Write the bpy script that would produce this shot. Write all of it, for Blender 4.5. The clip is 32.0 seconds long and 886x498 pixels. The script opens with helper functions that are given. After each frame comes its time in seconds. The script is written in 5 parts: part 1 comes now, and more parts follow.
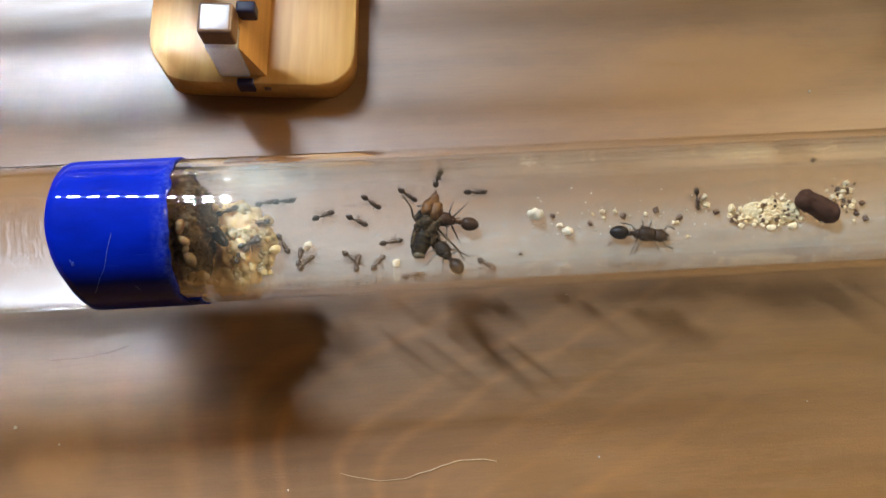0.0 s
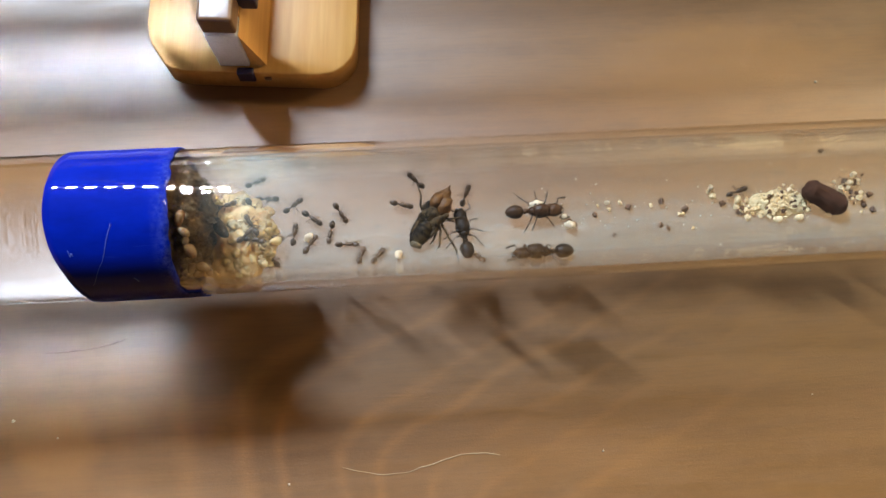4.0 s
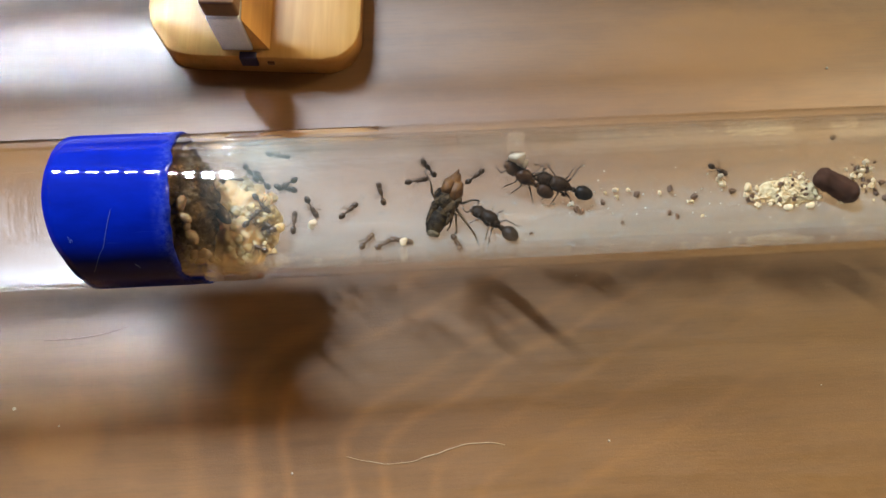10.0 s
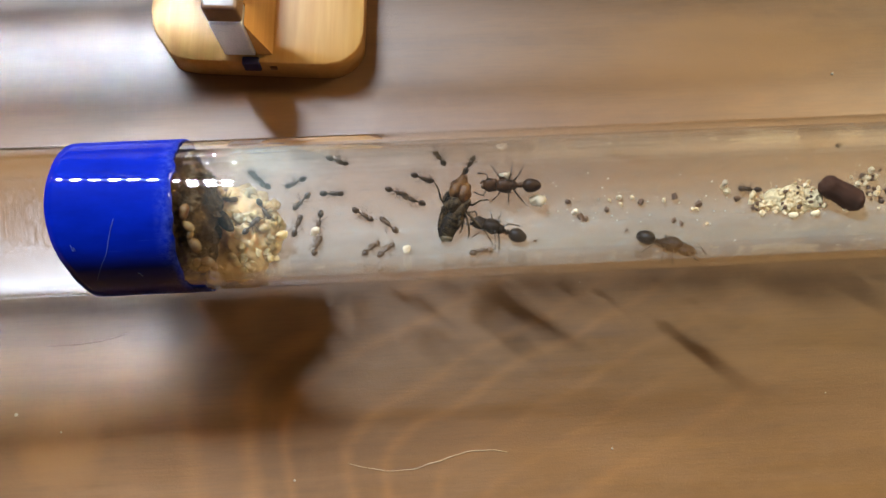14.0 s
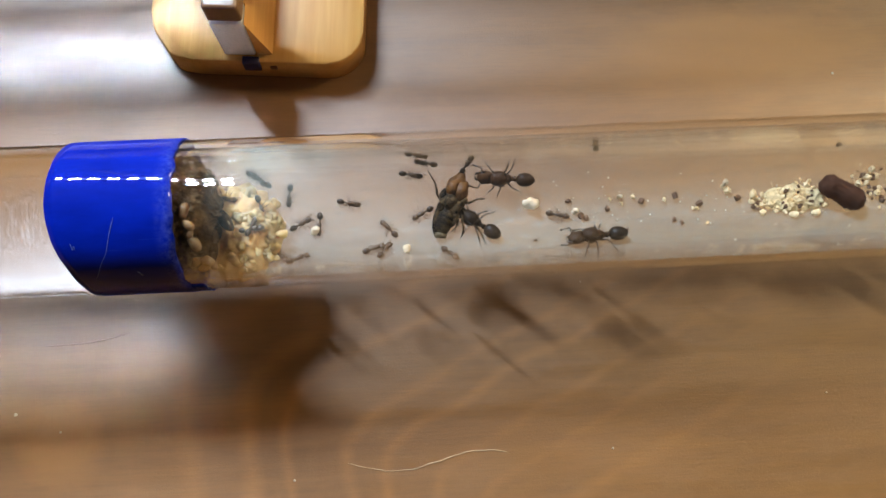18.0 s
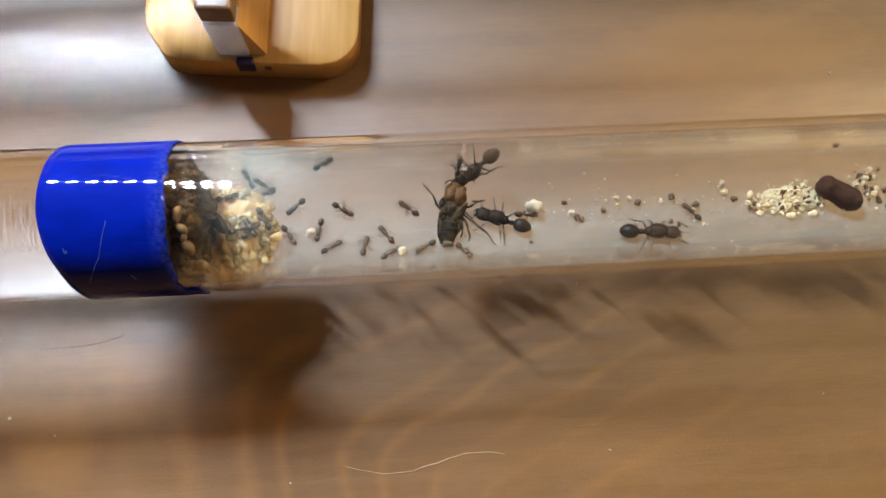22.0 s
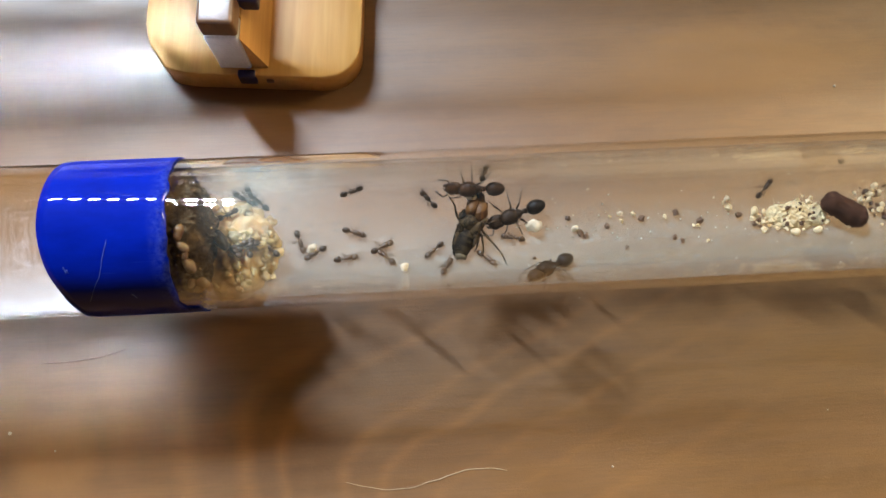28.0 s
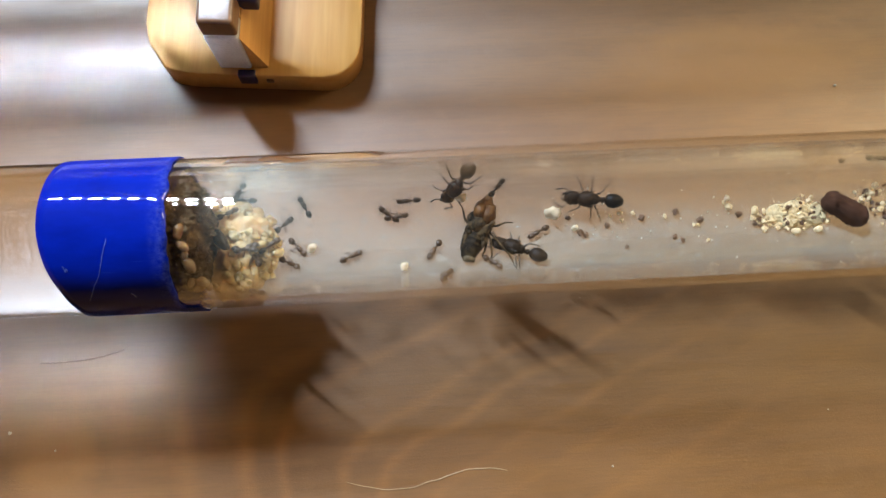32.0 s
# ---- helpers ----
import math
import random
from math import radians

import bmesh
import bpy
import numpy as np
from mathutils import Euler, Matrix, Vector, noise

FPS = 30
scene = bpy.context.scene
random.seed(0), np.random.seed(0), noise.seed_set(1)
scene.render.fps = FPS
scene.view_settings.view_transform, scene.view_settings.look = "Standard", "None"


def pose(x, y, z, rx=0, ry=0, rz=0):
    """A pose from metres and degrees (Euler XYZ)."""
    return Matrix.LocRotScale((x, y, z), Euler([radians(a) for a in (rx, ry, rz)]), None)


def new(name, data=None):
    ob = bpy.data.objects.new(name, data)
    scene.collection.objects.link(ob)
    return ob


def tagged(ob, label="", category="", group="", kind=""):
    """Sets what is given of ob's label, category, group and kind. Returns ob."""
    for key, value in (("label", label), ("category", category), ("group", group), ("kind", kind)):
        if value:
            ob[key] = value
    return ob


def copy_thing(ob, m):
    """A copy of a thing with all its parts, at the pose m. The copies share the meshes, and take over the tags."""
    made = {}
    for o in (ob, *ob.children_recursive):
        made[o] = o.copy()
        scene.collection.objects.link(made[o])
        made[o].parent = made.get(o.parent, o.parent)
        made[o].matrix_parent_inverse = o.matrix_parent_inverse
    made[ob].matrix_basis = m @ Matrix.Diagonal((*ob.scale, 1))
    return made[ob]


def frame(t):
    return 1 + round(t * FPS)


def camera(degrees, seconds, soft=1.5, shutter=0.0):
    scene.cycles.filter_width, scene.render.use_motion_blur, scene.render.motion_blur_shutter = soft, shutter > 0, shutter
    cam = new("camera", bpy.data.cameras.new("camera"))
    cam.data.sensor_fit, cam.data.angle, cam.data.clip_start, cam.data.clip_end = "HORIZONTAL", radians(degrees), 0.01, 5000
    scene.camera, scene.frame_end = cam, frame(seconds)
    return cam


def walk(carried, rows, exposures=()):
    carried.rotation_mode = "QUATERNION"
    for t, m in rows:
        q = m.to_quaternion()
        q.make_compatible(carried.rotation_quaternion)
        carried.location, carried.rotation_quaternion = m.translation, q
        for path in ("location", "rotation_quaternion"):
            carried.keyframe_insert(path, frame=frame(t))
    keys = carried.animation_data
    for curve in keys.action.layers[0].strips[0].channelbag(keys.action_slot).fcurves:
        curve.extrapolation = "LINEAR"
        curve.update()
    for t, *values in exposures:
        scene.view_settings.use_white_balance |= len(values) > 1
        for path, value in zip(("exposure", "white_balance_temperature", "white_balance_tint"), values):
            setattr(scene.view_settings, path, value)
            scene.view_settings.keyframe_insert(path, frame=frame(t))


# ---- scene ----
# A glass test tube lies over a wooden table; ants tend a brood pile and drag a dead insect in it.
# Lengths below are in millimetres and turned into metres by S.
S = 0.001
AXIS = 14.08          # height of the tube's axis
INNER, OUTER = 7.05, 8.0
GROUND = -3.6         # the table's top
SPARE_Y, SPARE_UP = 43.0, 2.9   # how far the second tube lies behind and above the first
DURATION = 32.0

cam = camera(60, DURATION, soft=1.5, shutter=0.5)
CAMERA_ROWS = [
    (0.0, 0.53, -23.30, 97.16, 13.545, -1.713, -3.377),
    (0.5, 0.30, -23.18, 96.66, 13.431, -1.797, -3.402),
    (1.0, 0.20, -22.98, 96.57, 13.191, -1.824, -3.416),
    (1.5, 0.17, -22.98, 96.46, 12.979, -1.783, -3.365),
    (2.0, 0.22, -23.23, 96.25, 13.046, -1.686, -3.359),
    (2.5, 0.03, -22.96, 96.38, 12.946, -1.818, -3.383),
    (3.0, 0.09, -23.25, 96.12, 13.076, -1.802, -3.394),
    (3.5, -0.01, -23.24, 96.09, 13.075, -1.856, -3.400),
    (5.5, -0.02, -22.90, 95.70, 12.683, -1.861, -3.371),
    (6.0, 0.09, -22.82, 95.70, 12.567, -1.808, -3.362),
    (6.5, 0.18, -22.93, 95.60, 12.598, -1.726, -3.363),
    (7.0, 0.08, -22.79, 95.60, 12.502, -1.790, -3.355),
    (7.5, -0.07, -22.84, 95.53, 12.500, -1.875, -3.374),
    (8.0, 0.03, -22.77, 95.69, 12.520, -1.839, -3.343),
    (8.5, 0.17, -23.05, 95.82, 12.772, -1.763, -3.394),
    (9.0, 0.00, -23.01, 95.33, 12.672, -1.869, -3.382),
    (9.5, -0.08, -22.67, 94.83, 12.158, -1.790, -3.325),
    (10.0, -0.37, -23.14, 94.71, 12.255, -1.756, -3.178),
    (10.5, -0.21, -22.71, 94.65, 11.978, -1.781, -3.172),
    (11.0, -0.61, -22.19, 94.68, 12.087, -1.685, -3.006),
    (11.5, -0.53, -21.82, 94.40, 11.867, -1.629, -3.010),
    (12.0, -0.44, -22.16, 94.45, 12.134, -1.581, -3.054),
    (12.5, -0.58, -22.19, 94.44, 12.196, -1.680, -3.036),
    (13.0, -0.57, -22.09, 94.46, 12.123, -1.684, -3.042),
    (13.5, -0.60, -22.04, 94.55, 12.116, -1.705, -3.065),
    (14.0, -0.57, -21.89, 94.64, 12.033, -1.709, -3.027),
    (14.5, -0.58, -22.00, 94.57, 12.092, -1.691, -3.067),
    (16.5, -0.61, -22.00, 94.58, 12.098, -1.717, -3.043),
    (17.0, -0.42, -21.92, 94.61, 12.054, -1.640, -3.016),
    (17.5, -0.56, -22.09, 94.53, 12.178, -1.718, -3.039),
    (18.0, -0.61, -22.17, 94.46, 12.186, -1.707, -3.053),
    (18.5, -0.77, -22.06, 94.27, 11.777, -1.565, -2.828),
    (19.0, -0.29, -21.56, 94.32, 11.988, -1.794, -3.105),
    (19.5, -0.11, -21.38, 94.47, 11.929, -1.748, -3.184),
    (20.0, -0.31, -21.46, 94.27, 11.945, -1.832, -3.247),
    (20.5, -0.25, -21.59, 94.33, 12.041, -1.824, -3.244),
    (21.0, -0.29, -21.44, 94.16, 11.865, -1.824, -3.229),
    (21.5, -0.39, -21.31, 94.18, 11.784, -1.872, -3.232),
    (22.0, -0.29, -21.48, 94.19, 11.939, -1.831, -3.204),
    (22.5, -0.36, -21.50, 94.17, 11.921, -1.838, -3.238),
    (23.0, -0.44, -21.50, 94.16, 11.930, -1.793, -3.114),
    (23.5, -0.51, -21.17, 94.29, 11.858, -1.834, -3.119),
    (24.0, -0.31, -20.87, 94.24, 12.190, -1.729, -3.102),
    (24.5, -0.34, -19.67, 94.21, 11.910, -1.796, -3.128),
    (25.0, -0.13, -19.92, 94.05, 12.166, -1.601, -3.107),
    (25.5, -0.21, -19.55, 94.10, 11.922, -1.679, -3.078),
    (27.5, -0.16, -19.46, 94.11, 11.868, -1.682, -3.075),
    (28.0, -0.34, -19.40, 94.08, 11.831, -1.772, -3.074),
    (28.5, -0.25, -19.45, 94.07, 11.863, -1.730, -3.063),
    (29.0, -0.33, -19.39, 94.05, 11.829, -1.787, -3.070),
    (29.5, -0.17, -19.55, 93.99, 11.894, -1.691, -3.081),
    (30.0, -0.24, -19.49, 93.86, 11.831, -1.717, -3.060),
    (30.5, -0.35, -19.37, 93.93, 11.782, -1.780, -3.072),
    (31.0, -0.27, -19.65, 93.93, 11.957, -1.712, -3.089),
    (31.5, -0.23, -19.50, 94.06, 11.872, -1.710, -3.050),
    (32.0, -0.21, -19.59, 94.00, 11.925, -1.687, -3.076)]
walk(cam, [(t, pose(x * S, y * S, z * S, rx, ry, rz)) for t, x, y, z, rx, ry, rz in CAMERA_ROWS])

# ---- light ----
world = bpy.data.worlds.new("room_air")
scene.world = world
world.use_nodes = True
world.node_tree.nodes["Background"].inputs[0].default_value = (1.0, 0.78, 0.56, 1)
world.node_tree.nodes["Background"].inputs[1].default_value = 0.08
scene.view_settings.exposure = 0.0
scene.cycles.sample_clamp_indirect = 0.0
LED_POWER = 0.80
LED_LONG, LED_DEEP = 8.0, 22.0
FILL_POWER = 84.0
LED_A, LED_B, LED_COUNT = Vector((-264, 379, 367)), Vector((-145, 320, 465)), 10
LED_MID = (LED_A + LED_B) / 2
LED_ROW = (LED_B - LED_A).normalized()
LED_OUT = (LED_MID - Vector((-20, 0, 10)))                      # the way from the tube to the lamp
LED_OUT = (LED_OUT - LED_OUT.dot(LED_ROW) * LED_ROW).normalized()
HEAD_TURN = Matrix((LED_ROW, LED_OUT.cross(LED_ROW), LED_OUT)).transposed().to_4x4()
LED_SIDE = (Vector((1, 0, 0)) - LED_OUT.x * LED_OUT).normalized()
LED_TURN = Matrix((LED_SIDE, LED_OUT.cross(LED_SIDE), LED_OUT)).transposed().to_4x4()

# Added unseen fill lamp, warming what the row of small lights leaves dark.
fill_light = bpy.data.lights.new("fill_light", "AREA")
fill_light.shape, fill_light.size, fill_light.energy = "DISK", 0.6, FILL_POWER
fill_light.color = (0.93, 0.80, 0.53)
lamp_ob = new("fill_light", fill_light)
lamp_ob.matrix_basis = pose(1.95, 0.9, 1.6)

led_light = bpy.data.lights.new("led_light", "AREA")
led_light.shape, led_light.size, led_light.size_y, led_light.energy = "RECTANGLE", LED_LONG * S, LED_DEEP * S, LED_POWER
led_light.color = (0.77, 0.97, 1.22)
for k in range(LED_COUNT):
    new("led_light", led_light).matrix_basis = Matrix.Translation((LED_A + (LED_B - LED_A) * k / (LED_COUNT - 1) - 1.5 * LED_OUT) * S) @ LED_TURN


# ---- small helpers ----
def part(name, bm, material, parent=None, label=""):
    me = bpy.data.meshes.new(name)
    bmesh.ops.recalc_face_normals(bm, faces=bm.faces)
    bm.to_mesh(me)
    bm.free()
    me.transform(Matrix.Scale(S, 4))
    me.materials.append(material)
    for p in me.polygons:
        p.use_smooth = True
    ob = new(name, me)
    if parent:
        ob.parent = parent
    if label:
        ob["label"] = label
    return ob


def share(name, mesh, parent, m):
    ob = new(name, mesh)
    ob.parent = parent
    ob.matrix_basis = m
    return ob


def mm(x, y, z, rx=0, ry=0, rz=0):
    return pose(x * S, y * S, z * S, rx, ry, rz)


def flat(ob):
    for p in ob.data.polygons:
        p.use_smooth = False
    return ob


def box(x0, x1, y0, y1, z0, z1, bevel=0.0, segments=2):
    bm = bmesh.new()
    bmesh.ops.create_cube(bm, size=1, matrix=Matrix.Translation(((x0 + x1) / 2, (y0 + y1) / 2, (z0 + z1) / 2)) @ Matrix.Diagonal((x1 - x0, y1 - y0, z1 - z0, 1)))
    if bevel:
        bmesh.ops.bevel(bm, geom=bm.edges[:], offset=bevel, segments=segments, profile=0.6, affect="EDGES")
    return bm


def ball(bm, c, r, turn=None, rough=0.0, scale=2.0, u=14, v=9):
    """An uneven ellipsoid added to bm; r: three half axes."""
    m = Matrix.Translation(c) @ (turn or Matrix()) @ Matrix.Diagonal((*r, 1))
    made = bmesh.ops.create_uvsphere(bm, u_segments=u, v_segments=v, radius=1, matrix=m)
    if rough:
        for vert in made["verts"]:
            d = vert.co - Vector(c)
            vert.co += d.normalized() * rough * noise.noise(vert.co * scale)
    return made["verts"]


def rod(bm, points, radii, sides=6):
    """A tapered tube along points."""
    points = [Vector(p) for p in points]
    rings = []
    for i, p in enumerate(points):
        way = (points[min(i + 1, len(points) - 1)] - points[max(i - 1, 0)]).normalized()
        side = way.cross(Vector((0, 0, 1)))
        if side.length < 1e-3:
            side = way.cross(Vector((0, 1, 0)))
        side.normalize()
        up = side.cross(way)
        rings.append([bm.verts.new(p + radii[i] * (math.cos(a) * side + math.sin(a) * up)) for a in (2 * math.pi * k / sides for k in range(sides))])
    for a, b in zip(rings, rings[1:]):
        for k in range(sides):
            bm.faces.new((a[k], a[(k + 1) % sides], b[(k + 1) % sides], b[k]))
    bm.faces.new(rings[0])
    bm.faces.new(rings[-1][::-1])


def lathe(bm, profile, sides=96, axis_z=0.0):
    """Profile of (x, radius) turned round the x axis at height axis_z; closed at both ends if the radius is 0."""
    rings = []
    for x, r in profile:
        if r < 1e-6:
            rings.append([bm.verts.new((x, 0, axis_z))])
        else:
            rings.append([bm.verts.new((x, r * math.sin(a), axis_z - r * math.cos(a))) for a in (2 * math.pi * k / sides for k in range(sides))])
    for a, b in zip(rings, rings[1:]):
        for k in range(sides):
            j = (k + 1) % sides
            if len(a) == 1 and len(b) > 1:
                bm.faces.new((a[0], b[k], b[j]))
            elif len(b) == 1 and len(a) > 1:
                bm.faces.new((a[k], a[j], b[0]))
            elif len(a) > 1:
                bm.faces.new((a[k], a[j], b[j], b[k]))
    return rings


# ---- materials ----
class Nodes:
    """A node tree written in short lines; p: the place on the object in millimetres."""

    def __init__(self, name):
        self.m = bpy.data.materials.new(name)
        self.m.use_nodes = True
        self.t = self.m.node_tree
        self.b = self.t.nodes["Principled BSDF"]
        tc = self.t.nodes.new("ShaderNodeTexCoord")
        self.p = self.math("vec", "SCALE", tc.outputs["Object"], scale=1000.0)

    def put(self, kind, ins=None, **props):
        n = self.t.nodes.new(kind)
        if "operation" in props:
            n.operation = props["operation"]
        if "wave_type" in props:
            n.wave_type, n.rings_direction = props["wave_type"], props["rings_direction"]
        if "data_type" in props:
            n.data_type, n.blend_type = props["data_type"], props["blend_type"]
        for k, v in (ins or {}).items():
            self.set(n.inputs[k], v)
        return n

    def set(self, socket, v):
        if isinstance(v, bpy.types.NodeSocket):
            self.t.links.new(v, socket)
        elif v is not None:
            if isinstance(v, tuple) and socket.type == "RGBA" and len(v) == 3:
                v = (*v, 1)
            socket.default_value = v

    def math(self, kind, op, a, b=None, scale=None):
        if kind == "vec":
            n = self.put("ShaderNodeVectorMath", {0: a, 1: b}, operation=op)
            if scale is not None:
                n.inputs["Scale"].default_value = scale
            return n.outputs["Value"] if op in ("LENGTH", "DISTANCE", "DOT_PRODUCT") else n.outputs["Vector"]
        return self.put("ShaderNodeMath", {0: a, 1: b}, operation=op).outputs[0]

    def map(self, v, loc=(0, 0, 0), rot=(0, 0, 0), scale=(1, 1, 1)):
        return self.put("ShaderNodeMapping", {"Vector": v, "Location": loc, "Rotation": tuple(radians(a) for a in rot), "Scale": scale}).outputs[0]

    def noise(self, v, scale, detail=3.0, rough=0.55):
        return self.put("ShaderNodeTexNoise", {"Vector": v, "Scale": scale, "Detail": detail, "Roughness": rough}).outputs["Fac"]

    def ramp(self, fac, *stops):
        n = self.put("ShaderNodeValToRGB", {"Fac": fac})
        r = n.color_ramp
        while len(r.elements) < len(stops):
            r.elements.new(0.5)
        for e, (pos, col) in zip(r.elements, stops):
            e.position = pos
            e.color = (*col, 1) if isinstance(col, tuple) else (col, col, col, 1)
        return n.outputs[0]

    def mix(self, fac, a, b, how="MIX"):
        n = self.put("ShaderNodeMix", data_type="RGBA", blend_type=how)
        self.set(n.inputs["Factor"], fac)
        self.set(n.inputs["A"], a)
        self.set(n.inputs["B"], b)
        return n.outputs["Result"]

    def bump(self, height, mm_deep, strength=1.0):
        self.set(self.b.inputs["Normal"], self.put("ShaderNodeBump", {"Height": height, "Distance": mm_deep * S, "Strength": strength}).outputs[0])

    def done(self, **ins):
        names = {"color": "Base Color", "rough": "Roughness", "metal": "Metallic", "spec": "Specular IOR Level", "sss": "Subsurface Weight", "coat": "Coat Weight", "coat_rough": "Coat Roughness", "emit": "Emission Color", "power": "Emission Strength", "trans": "Transmission Weight", "alpha": "Alpha"}
        for k, v in ins.items():
            self.set(self.b.inputs[names[k]], v)
        return self.m


def table_wood():
    """Brown varnished wood; orange veins nest like arches round one slanting line and die out away from it."""
    n = Nodes("table_wood")
    warp = n.put("ShaderNodeTexNoise", {"Vector": n.map(n.p, scale=(1, 1.3, 1)), "Scale": 0.07, "Detail": 3.0}).outputs["Color"]
    off = n.math("vec", "SCALE", n.math("vec", "SUBTRACT", warp, (0.5, 0.5, 0.5)), scale=3.4)
    q = n.put("ShaderNodeSeparateXYZ", {0: n.map(n.math("vec", "ADD", n.math("vec", "SUBTRACT", n.p, (-19.6, -17.9, 0)), off), rot=(0, 0, 29.6))})
    u, v = q.outputs["X"], q.outputs["Y"]
    arch = n.math("val", "SUBTRACT", u, n.math("val", "MULTIPLY", n.math("val", "SQRT", n.math("val", "ADD", n.math("val", "MULTIPLY", v, v), 9.0)), 0.69))
    place = n.math("val", "DIVIDE", n.math("val", "ADD", arch, 30.0), 100.0)
    stops = [(0.0, 0.0)]
    for at, half, strong in ((-28, 0.9, 0.2), (-21.5, 1.6, 0.3), (-12.6, 1.5, 0.7), (-3.7, 1.3, 1.0), (2.0, 0.8, 0.75), (10.6, 0.8, 0.7), (15.4, 0.7, 0.7), (22.5, 0.7, 0.45), (28, 0.5, 0.35), (36, 0.9, 0.45)):
        stops += [((at + 30 - 1.7 * half) / 100, 0.0), ((at + 30) / 100, strong), ((at + 30 + 1.7 * half) / 100, 0.0)]
    vein = n.ramp(place, *stops)
    far = n.math("vec", "DISTANCE", n.map(n.p, scale=(0.75, 1.5, 0)), (1.0, -33.0, 0))
    near = n.ramp(n.math("val", "DIVIDE", far, 60.0), (0.30, 1.0), (0.75, 0.22))
    broken = n.ramp(n.noise(n.map(n.p, rot=(0, 0, 30), scale=(0.5, 1, 1)), 0.22, 4, 0.65), (0.30, 0.35), (0.62, 1.0))
    vein_on = n.math("val", "MULTIPLY", n.math("val", "MULTIPLY", vein, near), broken)
    grain = n.noise(n.map(n.p, rot=(0, 0, -7), scale=(0.045, 1.0, 1)), 0.42, 5, 0.6)
    fine = n.noise(n.map(n.p, rot=(0, 0, -7), scale=(0.1, 1.6, 1)), 2.2, 3, 0.6)
    broad = n.noise(n.map(n.p, rot=(0, 0, -6), scale=(0.3, 1, 1)), 0.075, 3)
    col = n.ramp(grain, (0.3, (0.136, 0.052, 0.0065)), (0.5, (0.165, 0.065, 0.0088)), (0.72, (0.192, 0.079, 0.0125)))
    col = n.mix(n.ramp(broad, (0.40, 0.0), (0.65, 0.6)), col, (0.25, 0.108, 0.024))
    col = n.mix(n.math("val", "MULTIPLY", vein_on, 0.62), col, (0.36, 0.145, 0.028))
    col = n.mix(n.ramp(fine, (0.45, 0.0), (0.8, 0.3)), col, (0.085, 0.034, 0.006))
    mottle = n.noise(n.map(n.p, rot=(0, 0, -7), scale=(0.7, 1, 1)), 0.5, 5, 0.7)
    col = n.mix(n.ramp(mottle, (0.48, 0.0), (0.70, 0.45)), col, (0.20, 0.088, 0.02))
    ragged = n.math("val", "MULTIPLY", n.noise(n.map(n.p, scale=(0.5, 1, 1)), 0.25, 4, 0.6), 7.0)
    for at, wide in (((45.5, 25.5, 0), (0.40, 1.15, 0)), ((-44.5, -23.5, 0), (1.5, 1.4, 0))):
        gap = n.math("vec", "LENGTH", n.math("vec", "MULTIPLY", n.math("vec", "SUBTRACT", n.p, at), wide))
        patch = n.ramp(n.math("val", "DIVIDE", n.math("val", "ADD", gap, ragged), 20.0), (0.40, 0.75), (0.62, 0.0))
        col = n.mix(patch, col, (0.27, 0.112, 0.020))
    sparkle = n.noise(n.p, 2.6, 5, 0.8)
    n.bump(n.math("val", "ADD", n.math("val", "MULTIPLY", fine, 0.35), sparkle), 0.07, 0.45)
    return n.done(color=col, rough=n.ramp(n.noise(n.map(n.p, scale=(0.15, 1, 1)), 0.7, 3), (0.3, 0.44), (0.7, 0.55)), spec=1.0)


def pale_wood():
    n = Nodes("pale_wood")
    g = n.noise(n.map(n.p, scale=(1.0, 0.06, 1.0)), 1.1, 4)
    f = n.noise(n.map(n.p, scale=(1.0, 0.05, 1.0)), 5.0, 2)
    col = n.ramp(g, (0.3, (0.54, 0.255, 0.058)), (0.6, (0.62, 0.315, 0.08)), (0.8, (0.67, 0.365, 0.11)))
    col = n.mix(n.ramp(f, (0.4, 0.0), (0.8, 0.06)), col, (0.40, 0.19, 0.06))
    n.bump(f, 0.015, 0.4)
    return n.done(color=col, rough=0.42, spec=0.5)


